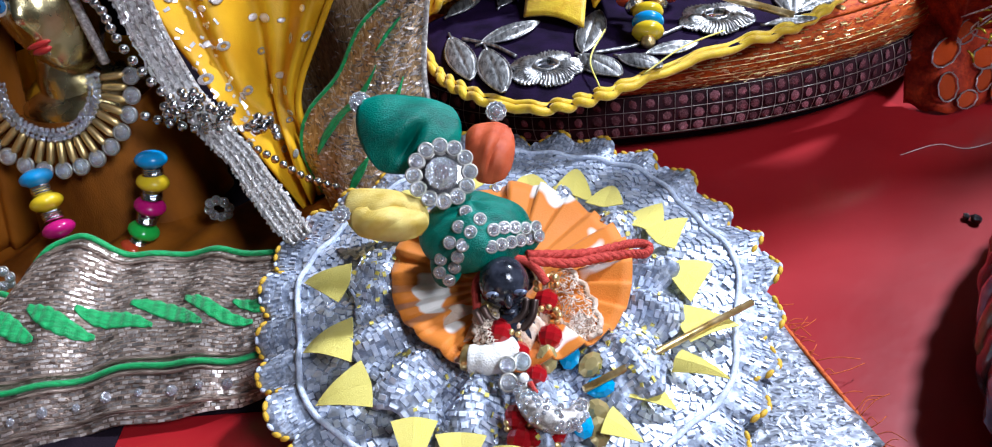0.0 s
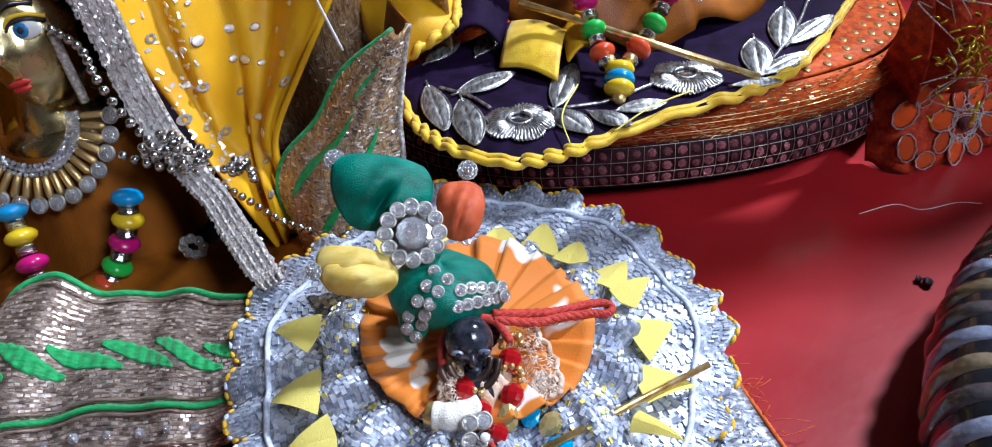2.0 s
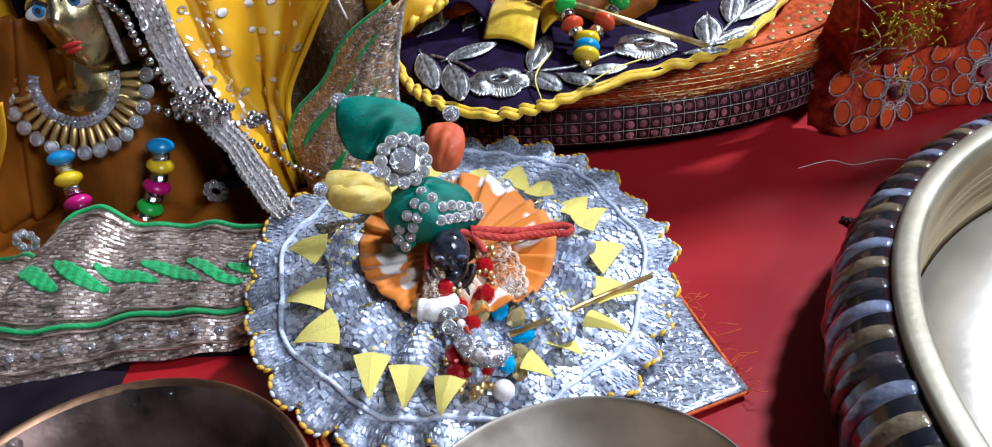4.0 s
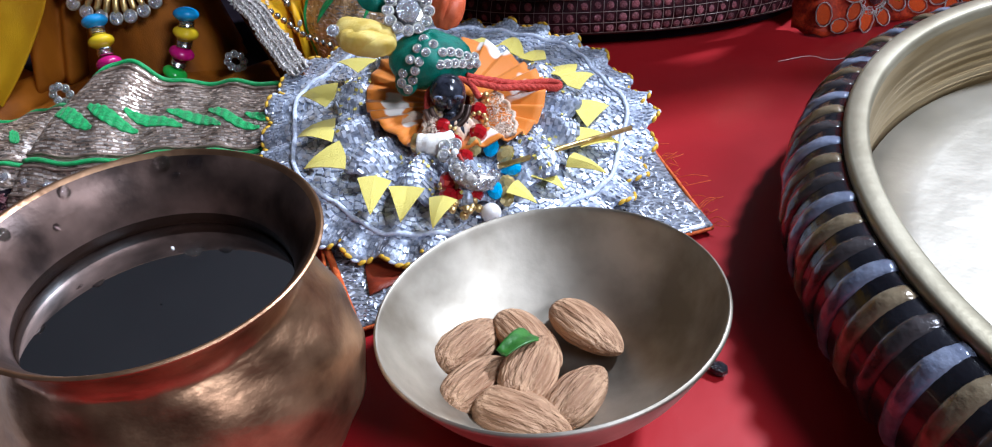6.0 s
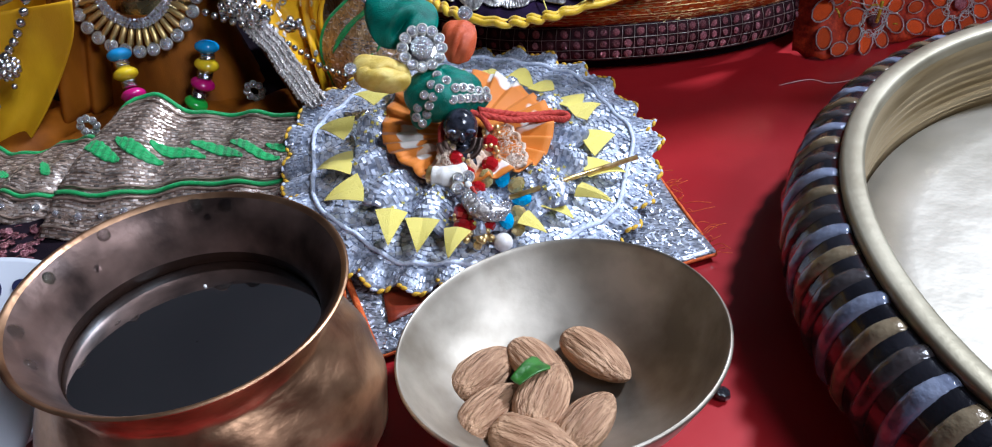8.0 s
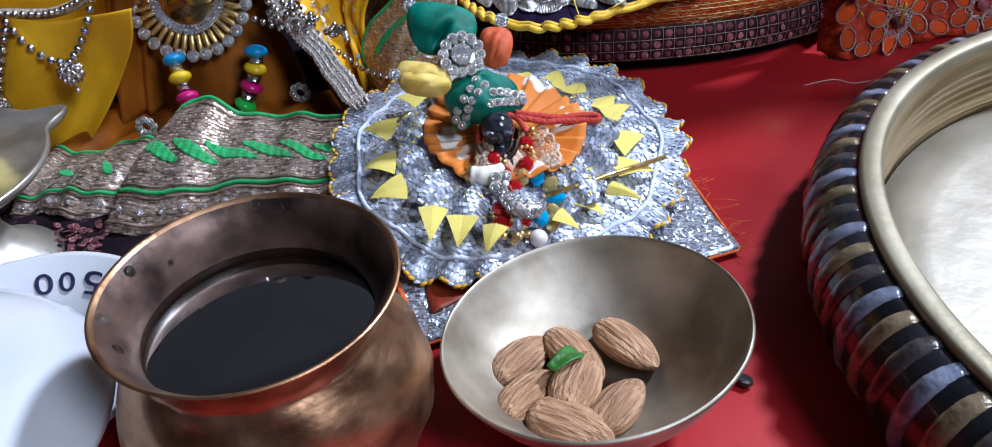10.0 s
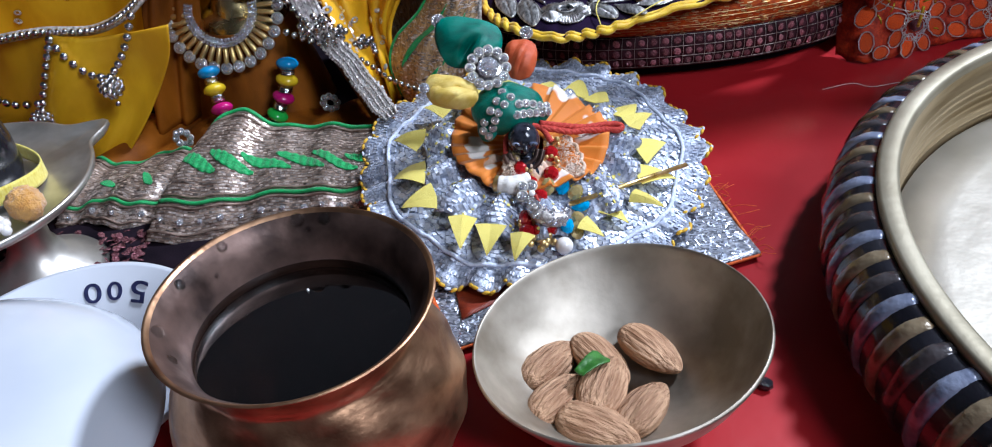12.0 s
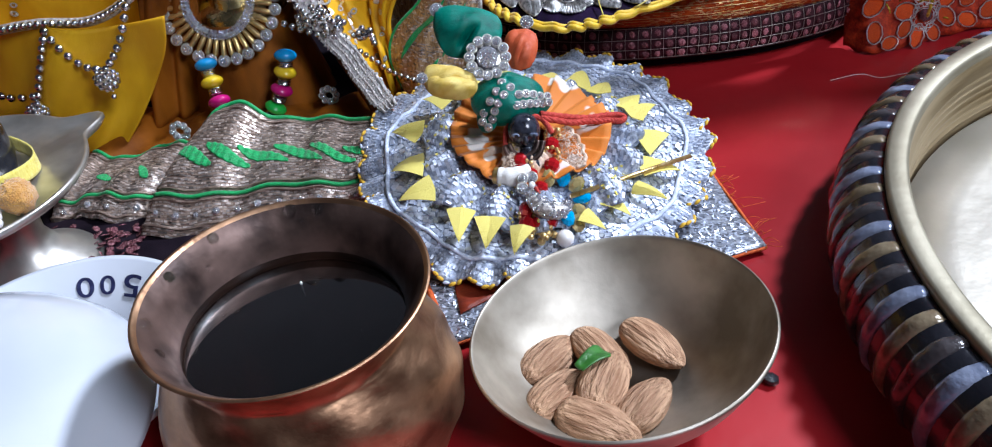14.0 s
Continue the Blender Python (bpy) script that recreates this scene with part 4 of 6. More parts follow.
# red thread loop, necklace, brooch and flute of the small idol
loop_line = curve([(-0.006, 0.1600, 0.0400), (0.002, 0.1632, 0.0366), (0.010, 0.1672, 0.0332), (0.0185, 0.1708, 0.0318), (0.0225, 0.1716, 0.0312), (0.0248, 0.1700, 0.0310), (0.0230, 0.1676, 0.0310), (0.0185, 0.1676, 0.0314), (0.0110, 0.1650, 0.0330), (0.0040, 0.1614, 0.0350), (-0.006, 0.1590, 0.0390)], 90)
strand = lambda ph: [q + V((0, 0.00045 * math.sin(0.9 * i + ph), 0.00045 * math.cos(0.9 * i + ph))) for i, q in enumerate(loop_line)]
whole("thread_loop", join(tube(strand(0.0), 0.00085, 6), tube(strand(2.1), 0.00085, 6), tube(strand(4.2), 0.00085, 6),
                          tube(curve([(-0.0190, 0.1500, 0.0325), (-0.0185, 0.1560, 0.0365), (-0.0125, 0.1590, 0.0395), (-0.0060, 0.1590, 0.0385), (-0.002, 0.1560, 0.0340)], 30), 0.0011, 7)), RED_THREAD,
      "looped twisted red cotton thread tied round the idol's neck", "thread")
nk = thing("necklace", (-0.0070, 0.142, 0.020), "necklace of faceted red glass beads with gold spacers", "necklace")
bead = data_of("red_bead", ball((0, 0, 0), 1, 9, 6), RUBY, False)
gold_bead = data_of("gold_bead", ball((0, 0, 0), 1, 10, 7), GOLD)
for p, r in (((-0.0138, 0.1452, 0.0290), 0.0034), ((-0.0025, 0.1530, 0.0304), 0.0032), ((-0.0022, 0.1442, 0.0272), 0.0032), ((-0.0099, 0.1408, 0.0260), 0.0030), ((-0.0060, 0.1352, 0.0240), 0.0028),
             ((-0.0108, 0.1270, 0.0205), 0.0032), ((-0.0107, 0.1222, 0.0178), 0.0033), ((-0.0029, 0.1236, 0.0184), 0.0032), ((-0.0065, 0.1225, 0.0180), 0.0028)):
    piece("red_bead", bead, nk, V(p) + V((0, -0.0004, 0.0006)), (0.3, 1, 0.4), r)
for c, r in (((-0.0022, 0.1572, 0.0322), 0.0026), ((-0.0024, 0.1486, 0.0300), 0.0027), ((-0.0168, 0.1480, 0.0306), 0.0026), ((-0.0116, 0.1428, 0.0285), 0.0027), ((-0.0108, 0.1246, 0.0205), 0.0026)):
    for k in range(9):
        a = 2 * math.pi * k / 9
        piece("gold_bead", gold_bead, nk, V(c) + V((math.cos(a) * r, 0.3 * math.sin(a) * r, math.sin(a) * r * 0.8)), None, 0.0008)
for p in ((-0.001, 0.1585, 0.0335), (0.0, 0.157, 0.0345), (-0.018, 0.151, 0.032), (-0.0165, 0.1505, 0.033)):
    piece("gold_bead", gold_bead, nk, p, None, 0.0012)
br = thing("brooch", (0.0, 0.130, 0.012), "bird-shaped brooch of clear crystals with blue and gold stones", "brooch")
up = V((0.05, -0.6, 0.8))
arc = curve([(-0.0090, 0.1318, 0.0272), (-0.0082, 0.1270, 0.0256), (-0.0046, 0.1234, 0.0240), (0.0008, 0.1232, 0.0228), (0.0042, 0.1278, 0.0228)], 40)
part("body", tube(arc, 0.0027, 10, lambda s: 0.25 + 0.9 * math.sin(math.pi * (0.1 + 0.8 * s))), SILVER_TRIM, br, "silver bird body")
rnd = random.Random(5)
for k in range(80):
    h = 0.04 + 0.92 * k / 79
    reach = 0.0026 * (0.25 + 0.75 * math.sin(math.pi * (0.1 + 0.8 * h)))
    x, y = rnd.uniform(-1, 1) * reach, rnd.uniform(-1, 1) * reach
    p = at(arc, h) + V((x, y * 0.8, y * 0.6)) + up * math.sqrt(max(0.0, 1.05 * reach * reach - 0.5 * (x * x + y * y)))
    piece("crystal", stone, br, p, up + V((rnd.gauss(0, 0.3), rnd.gauss(0, 0.3), 0)), 0.00082)
gem = data_of("drop_gem", lathe([(0.0001, 0.5), (0.5, 0.45), (0.95, 0.1), (1.0, -0.1), (0.0001, -0.4)], 9), SAPPHIRE, False)
gem_g = data_of("drop_gem", lathe([(0.0001, 0.5), (0.5, 0.45), (0.95, 0.1), (1.0, -0.1), (0.0001, -0.4)], 9), TOPAZ, False)
for p, g, ang in (((0.0019, 0.1408, 0.0246), gem, 75), ((0.0083, 0.1334, 0.0212), gem, 5), ((0.0033, 0.1250, 0.0190), gem, 105), ((-0.0033, 0.1382, 0.0264), gem_g, 80), ((0.0066, 0.1388, 0.0230), gem_g, 40), ((0.0076, 0.1282, 0.0186), gem_g, 120), ((0.0070, 0.1240, 0.0170), gem_g, 90)):
    turn = up.to_track_quat("Z", "Y").to_matrix().to_4x4() @ Matrix.Rotation(radians(ang), 4, "Z")
    piece("drop_gem", g, br, p, turn, (0.0036, 0.0026, 0.0026))
for p, r in (((-0.0121, 0.1302, 0.0282), 0.0017), ((-0.0122, 0.1350, 0.0288), 0.0016), ((-0.0090, 0.1357, 0.0288), 0.0017)):
    piece("crystal", stone, br, p, up, r)
    piece("gem_setting", setting, br, p, up, r)
part("eye", moved(lathe([(0.0001, 0.0004), (0.0010, 0.0003), (0.0012, 0.0), (0.0001, -0.0004)], 12), Matrix.Translation((-0.0086, 0.1300, 0.0296)) @ up.to_track_quat("Z", "Y").to_matrix().to_4x4()), EYE_WHITE, br, "white enamel eye")
part("beak", tube([V((-0.0074, 0.1290, 0.0290)), V((-0.0066, 0.1276, 0.0284)), V((-0.0058, 0.1268, 0.0280))], 0.0008, 8, lambda s: 1.0 - 0.6 * s), RED_THREAD, br, "red enamel beak")
rnd = random.Random(6)
for k in range(16):
    piece("gold_bead", gold_bead, br, V((-0.0060, 0.1188, 0.0158)) + V((rnd.uniform(-0.004, 0.005), rnd.uniform(-0.004, 0.004), rnd.uniform(-0.001, 0.003))), None, rnd.uniform(0.0010, 0.0016))
whole("pearl_bead", ball((0.0024, 0.1180, 0.0150), 0.0032, 16, 12), PEARL, "round white pearl bead beside the brooch", "bead")
whole("flute", tube([V((0.0045, 0.1312, 0.0232)), V((0.0260, 0.1440, 0.0222)), V((0.0482, 0.1580, 0.0205))], 0.00090, 10), GOLD, "thin golden rod held as a flute", "flute")


# ---- shared small pieces ----
silver_bead = data_of("silver_bead", ball((0, 0, 0), 1, 10, 7), SILVER)
disc_bead = {k: data_of("disc_bead", ball((0, 0, 0), (1, 1, 0.56), 18, 10), m) for k, m in PLASTIC.items()}
ring_stone = data_of("ring_bead", lathe([(0.3, -0.45), (0.85, -0.45), (0.95, -0.35), (0.80, -0.25)] + [(0.88 + 0.08 * (k % 2), -0.2 + 0.1 * k) for k in range(5)] + [(0.80, 0.28), (0.95, 0.36), (0.85, 0.45), (0.3, 0.45)], 14), SILVER, False)


def string_of(parent, line, r, data=None, name="silver_bead"):
    """Round beads set close along a line."""
    length = sum((line[i + 1] - line[i]).length for i in range(len(line) - 1))
    n = max(2, int(length / (1.9 * r)))
    for k in range(n):
        piece(name, data or silver_bead, parent, at(line, k / (n - 1)), None, r)


def garland(parent, line, colours, r):
    """Coloured disc beads with crystal rings between them."""
    n = len(colours)
    for k, col in enumerate(colours):
        s = (k + 0.5) / n
        d = at(line, min(s + 0.05, 1)) - at(line, max(s - 0.05, 0))
        piece("disc_bead", disc_bead[col], parent, at(line, s), d, r)
        piece("ring_bead", ring_stone, parent, at(line, (k + 1.0) / n), d, r * 0.68)


# ---- large brass idol with its dress ----
hc = V((-0.1492, 0.2540, 0.0812))
face, f = ball((0, 0, 0), (1, 1, 1), 48, 36)
out = []
for p in face:
    q = V((p.x * 0.0158 * (1.0 - 0.25 * max(0, -p.z)), p.y * 0.0165, p.z * 0.0245))
    if p.y < 0:
        q.y -= 0.0062 * math.exp(-((p.x / 0.14) ** 2)) * math.exp(-(((p.z + 0.16) / 0.20) ** 2)) * 1.0
        q.y -= 0.0026 * math.exp(-((p.x / 0.10) ** 2)) * math.exp(-(((p.z - 0.1) / 0.25) ** 2))
        q.y -= 0.0024 * math.exp(-((p.x / 0.26) ** 2)) * math.exp(-(((p.z + 0.50) / 0.10) ** 2))
        q.y -= 0.0020 * math.exp(-((p.x / 0.30) ** 2)) * math.exp(-(((p.z + 0.82) / 0.12) ** 2))
        q.y += 0.0020 * math.exp(-(((abs(p.x) - 0.42) / 0.18) ** 2)) * math.exp(-(((p.z - 0.14) / 0.13) ** 2))
    out.append(q)
tip_back = Matrix.Translation(hc) @ Matrix.Rotation(radians(-14), 4, "Y") @ Matrix.Rotation(radians(-14), 4, "X") @ Matrix.Rotation(radians(5), 4, "Z")
parts = [(moved((out, f), tip_back), 0)]
for sgn in (-1, 1):
    parts.append((moved(ball((sgn * 0.0072, -0.0142, 0.0022), (0.0054, 0.0012, 0.0027), 18, 10), tip_back @ Matrix.Rotation(sgn * 0.06, 4, "Y")), 1))
    parts.append((moved(ball((sgn * 0.0068, -0.0153, 0.0022), (0.0023, 0.0006, 0.0023), 14, 8), tip_back), 2))
    parts.append((moved(ball((sgn * 0.0068, -0.0158, 0.0022), (0.0011, 0.0004, 0.0011), 10, 6), tip_back), 3))
    lid = curve([(sgn * 0.0018, -0.0160, 0.0020), (sgn * 0.0050, -0.0160, 0.0050), (sgn * 0.0095, -0.0142, 0.0048), (sgn * 0.0130, -0.0110, 0.0028)], 14)
    parts.append((moved(tube(lid, 0.00050, 6), tip_back), 3))
    parts.append((moved(tube([p + V((0, 0.0004, 0.0013)) for p in lid], 0.0007, 6), tip_back), 5))
    brow = curve([(sgn * 0.0018, -0.0163, 0.0078), (sgn * 0.0060, -0.0156, 0.0102), (sgn * 0.0120, -0.0116, 0.0088)], 14)
    parts.append((moved(tube(brow, 0.0006, 6), tip_back), 3))
parts.append((moved(join(ball((0, -0.0178, -0.0118), (0.0040, 0.0013, 0.0010), 14, 8), ball((0, -0.0176, -0.0136), (0.0032, 0.0014, 0.0012), 14, 8)), tip_back), 4))
neck = tube(curve([(-0.153, 0.256, 0.068), (-0.152, 0.253, 0.058), (-0.151, 0.254, 0.050)], 12), 0.0088, 20, lambda s: 0.9 + 0.9 * s * s)
parts.append((neck, 0))
parts.append((lathe([(0.0002, 0.056), (0.014, 0.055), (0.021, 0.049), (0.022, 0.038), (0.0195, 0.024), (0.026, 0.010), (0.032, 0.0), (0.0002, 0.0)], 40, (-0.151, 0.258, 0)), 0))
me = data_of("idol_statue", join(*[s for s, _ in parts]), [IDOL_BRASS, EYE_WHITE, EYE_BLUE, BLACK_PAINT, LIP_PAINT, YELLOW_PIPING])
k = 0
for s, slot in parts:
    for i in range(len(s[1])):
        me.polygons[k + i].material_index = slot
    k += len(s[1])
tagged(new("idol_statue", me), "polished brass idol figure with painted eyes and lips", "statue")

# collar necklace of gold bars and crystals
cc = V((-0.1528, 0.2440, 0.0558))
cn = V((0.02, -0.86, 0.50)).normalized()
cs = (V((1, 0, 0)) - cn * cn.x).normalized()
cu = cn.cross(cs)
collar = thing("collar_necklace", cc + V((0, -0.006, -0.02)), "collar necklace of gold bars edged with clear crystals", "necklace")


def collar_at(r, a, lift=0.0):
    drape = 0.004 * (1 - abs(math.cos(a)))
    return cc + r * (math.cos(a) * cs + math.sin(a) * cu) + cn * (0.0045 + lift - drape * 0.4)


bar = data_of("gold_bar", join(tube([V((0, 0, -1)), V((0, 0, -0.7)), V((0, 0, 0.7)), V((0, 0, 1))], 0.32, 8, lambda s: 0.6 if s in (0, 1) else 1.0)), GOLD)
part("band", tube([collar_at(0.0150, radians(180 + 180 * k / 40)) for k in range(41)], 0.0010, 8), SILVER, collar, "silver band")
for k in range(21):
    a = radians(176 + 188 * k / 20)
    d = collar_at(0.022, a) - collar_at(0.018, a)
    piece("gold_bar", bar, collar, collar_at(0.0206, a), d, 0.0040)
rnd = random.Random(17)
for row, (r, n, s) in enumerate(((0.0136, 28, 0.00085), (0.0151, 31, 0.00085), (0.0166, 34, 0.00085))):
    for k in range(n):
        tip_ = cn + V((rnd.gauss(0, 0.3), 0, rnd.gauss(0, 0.3)))
        piece("crystal", stone, collar, collar_at(r, radians(172 + 196 * k / (n - 1)), 0.0014), tip_, s)
for k in range(15):
    a = radians(178 + 184 * k / 14)
    piece("drop_crystal", stone, collar, collar_at(0.0264, a, 0.0004), cn, 0.0023)
    piece("setting", setting, collar, collar_at(0.0264, a, 0.0004), cn, 0.0022)

# garland of coloured beads
g = thing("bead_garland", (-0.146, 0.215, 0.005), "garland of blue, yellow, magenta and green disc beads", "garland")
drop_l, drop_r = V((0.0040, -0.0040, -0.0085)), V((-0.0012, -0.0020, -0.0062))
garland(g, curve([q + drop_l for q in (V(w) for w in [(-0.1650, 0.2300, 0.0470), (-0.1620, 0.2245, 0.0375), (-0.1580, 0.2180, 0.0270), (-0.1530, 0.2105, 0.0160), (-0.1530, 0.2060, 0.0165), (-0.1520, 0.1990, 0.0190)])], 40), ("blue", "yellow", "pink", "green", "red", "yellow", "blue"), 0.0052)
garland(g, curve([q + drop_r for q in (V(w) for w in [(-0.1225, 0.2320, 0.0450), (-0.1240, 0.2290, 0.0350), (-0.1285, 0.2265, 0.0240), (-0.1350, 0.2235, 0.0135), (-0.1400, 0.2180, 0.0110), (-0.1430, 0.2110, 0.0140)])], 40), ("blue", "yellow", "pink", "green", "red", "yellow", "blue"), 0.0052)
piece("gold_bead", gold_bead, g, (-0.1475, 0.1830, 0.0185), None, 0.0026)

# dress of the brass idol: bodice, lap, hem band
dress = thing("idol_dress", (-0.145, 0.225, 0.0), "orange satin dress with a bronze brocade hem woven with green leaves", "dress")


def lap(u, v):
    x = -0.225 + 0.160 * u
    y = 0.246 - 0.054 * v
    return (x, y, 0.0035 + 0.004 * math.sin(math.pi * v) + 0.0022 * math.sin(34 * u + 5 * v))


part("lap", cloth(lap, 90, 24, 0.001), SHADED_ORANGE, dress)
part("bodice", cloth(lambda u, v: (-0.151 + (0.0225 + 0.012 * v + 0.0012 * math.sin(12 * 2 * math.pi * u) * v) * math.cos(2 * math.pi * u), 0.258 + (0.0215 + 0.012 * v) * math.sin(2 * math.pi * u), 0.047 - 0.045 * v), 96, 16, 0.001, True), SHADED_ORANGE, dress, "orange bodice with shade put into its colour")


def hem_sheet(x0, x1, top, low, seed, ripple):
    tl, ll = curve(top, 60), curve(low, 60)

    def f(u, v):
        p = at(tl, u).lerp(at(ll, u), v)
        w = math.sin(math.pi * v)
        return p + V((0, -0.0045 * w + 0.0018 * math.sin(ripple * u + 3 * v + seed), 0.0045 * w + 0.0016 * math.sin(ripple * 0.8 * u + seed + 2 * v) + 0.0007 * math.sin(2.6 * ripple * u)))
    return f


hem_r = hem_sheet(0, 0, [(-0.150, 0.190, 0.0240), (-0.1370, 0.1970, 0.0290), (-0.1220, 0.1985, 0.0230), (-0.104, 0.1975, 0.0190), (-0.085, 0.1950, 0.0195), (-0.062, 0.1930, 0.0210)],
                  [(-0.168, 0.1432, 0.0014), (-0.146, 0.1440, 0.0014), (-0.124, 0.1460, 0.0014), (-0.100, 0.1510, 0.0018), (-0.082, 0.1540, 0.0026), (-0.062, 0.1570, 0.0036)], 0.6, 12)
hem_l = hem_sheet(0, 0, [(-0.212, 0.1960, 0.0060), (-0.198, 0.1955, 0.0075), (-0.180, 0.1950, 0.0085), (-0.164, 0.1945, 0.0120), (-0.152, 0.1925, 0.0140), (-0.143, 0.1860, 0.0060)],
                  [(-0.214, 0.1560, 0.0010), (-0.202, 0.1550, 0.0010), (-0.190, 0.1545, 0.0010), (-0.176, 0.1535, 0.0010), (-0.164, 0.1530, 0.0010), (-0.150, 0.1530, 0.0010)], 2.0, 14)
for f, full in ((hem_r, True), (hem_l, False)):
    hem = part("hem_band", cloth(lambda u, v, f=f: f(u, v), 80, 30, 0.0010), BROCADE, dress, "bronze brocade band")
    tagged(part("foil", weave(f, 40, 62 if full else 36, 0.00075, 0.0006, 74, 0.16, 0.9), BRONZE_FLECK, hem, "bright bronze foil threads", smooth=False), kind="stuff")
    part("cord", tube([f(k / 60, 0.0) + V((0, -0.0004, 0.0006)) for k in range(61)], 0.0010, 6), GREEN_THREAD, hem, "green edging cord")
    part("cord", tube([f(k / 60, 0.70) + V((0, -0.0008, 0.0008)) for k in range(61)], 0.0009, 6), GREEN_THREAD, hem, "green edging cord")
    for v0 in (0.05, 0.66, 0.74, 0.93):
        part("ridge", tube([f(k / 60, v0) + V((0, -0.0005, 0.0007)) for k in range(61)], 0.0007, 5), BROCADE, hem)
    spots = (0.09, 0.25, 0.40, 0.55, 0.70, 0.86) if full else (0.24, 0.50, 0.70, 0.88)
    for k, u0 in enumerate(spots):
        ln = 0.112 if full else 0.06

        def woven(u, v, f=f, u0=u0, ln=ln, k=k):
            w = math.sin(math.pi * (0.04 + 0.92 * u)) ** 0.7 * 0.050 * (0.88 + 0.12 * abs(math.sin(16 * u + 5 * k)))
            s = min(max(u0 + ln * (u - 0.5) * 2, 0.0), 1.0)
            p = f(s, 0.40 + (0.078 if full else 0.07) * (u - 0.5) * 2 + w * (v - 0.5) * 2)
            return p + V((0, -0.0005, 0.0006 + 0.0002 * math.sin(40 * u)))
        part("woven_leaf", cloth(woven, 48, 6, 0.0004), GREEN_THREAD, hem, "woven green leaf")
    for k in range(13 if full else 6):
        p = f((k + 0.5) / (13 if full else 6), 0.84)
        piece("sequin", stone, hem, p + V((0, -0.0010, 0.0010)), (0, -0.6, 0.8), 0.0012 + 0.0004 * (k % 2))
whole("velvet_base", join(slab(-0.30, 0.116, 0.0002, -0.118, 0.440, 0.0009), slab(-0.118, 0.152, 0.0002, -0.078, 0.440, 0.0009)), DARK_CLOTH, "dark velvet cloth spread under the brass idol", "cloth", smooth=False)
rnd = random.Random(21)
seq = []
for k in range(240):
    x, y = rnd.uniform(-0.235, -0.165), rnd.uniform(0.1200, 0.1480)
    seq.append(moved(lathe([(0.0001, 0.0004), (0.0014, 0.0003), (0.0016, 0.0), (0.0001, 0.0)], 7), Matrix.Translation((x, y, 0.0012 + rnd.uniform(0, 0.003))) @ Matrix.Rotation(rnd.uniform(-0.6, 0.6), 4, "X") @ Matrix.Rotation(rnd.uniform(-0.6, 0.6), 4, "Y")))
whole("sequins", join(*seq), PINK_CRYSTAL, "scattered pink and silver sequins on the dark velvet edge", "sequins", kind="stuff", smooth=False)

# veil with silver trim, bandhani sheet and bead tassels
veil = thing("veil", (-0.10, 0.245, 0.0), "sheer yellow veil with a silver trim and bead tassels", "veil")
trim_r = curve([(-0.1290, 0.2500, 0.1150), (-0.1205, 0.2460, 0.0930), (-0.1145, 0.2420, 0.0650), (-0.1060, 0.2370, 0.0460), (-0.0925, 0.2230, 0.0370), (-0.0790, 0.2040, 0.0310), (-0.0700, 0.1920, 0.0270)], 80)
shade_r = curve([(-0.1380, 0.2720, 0.1120), (-0.1300, 0.2680, 0.0880), (-0.1260, 0.2640, 0.0600), (-0.1200, 0.2600, 0.0380), (-0.1080, 0.2500, 0.0200), (-0.0930, 0.2320, 0.0100), (-0.0790, 0.2080, 0.0060)], 60)
part("lining", between(trim_r, shade_r, 16, 60, lambda u, v: (0.003 * math.sin(math.pi * u), 0, 0.002 * math.sin(12 * v) * u), 0.0008), SHADED_ORANGE, veil, "orange satin lining")


def trim_band(u, v):
    p = at(trim_r, v)
    w = (u - 0.5) * (0.0104 + 0.0012 * math.sin(9 * v) if v < 0.5 else 0.0104 + 0.0012 * math.sin(9 * v) - 0.004 * (v - 0.5) * 2)
    return p + V((w * 0.85, -0.0015 + 0.25 * w, 0.45 * w + 0.0006 * math.sin(40 * v)))


part("trim", cloth(trim_band, 12, 140, 0.0012), SILVER_TRIM, veil, "woven silver trim")
tagged(part("foil", flecks(trim_band, 3600, 0.0018, 0.0006, 0.0013, 76, 0.5, 0.35, True), TRIM_FLECK, veil, "silver foil threads", smooth=False), kind="stuff")
for off in (-0.4, -0.12, 0.16, 0.42):
    part("cord", tube([V(trim_band(0.5 + off, k / 120)) + V((0, -0.0009 - 0.0003 * math.sin(2.2 * k), 0.0007 + 0.0003 * math.cos(2.2 * k))) for k in range(121)], 0.0006, 5), SILVER_TRIM, veil, "twisted silver cord")
left_e = curve([(-0.1330, 0.2600, 0.1250), (-0.1250, 0.2560, 0.0930), (-0.1160, 0.2510, 0.0640), (-0.1050, 0.2450, 0.0440), (-0.0930, 0.2420, 0.0280), (-0.0850, 0.2450, 0.0040)], 50)
right_e = curve([(-0.0400, 0.2800, 0.1120), (-0.0560, 0.2650, 0.0820), (-0.0680, 0.2580, 0.0620), (-0.0790, 0.2520, 0.0420), (-0.0800, 0.2480, 0.0260), (-0.0800, 0.2480, 0.0040)], 50)


def sheet_fold(u, v):
    return (0, 0.030 * math.sin(math.pi * u) * (1 - v) ** 1.2 + 0.0050 * math.sin(11 * u + 4 * v) + 0.0030 * math.sin(23 * u - 6 * v), -0.004 * math.sin(math.pi * u) * (1 - v) + 0.002 * math.sin(13 * u + 3 * v))


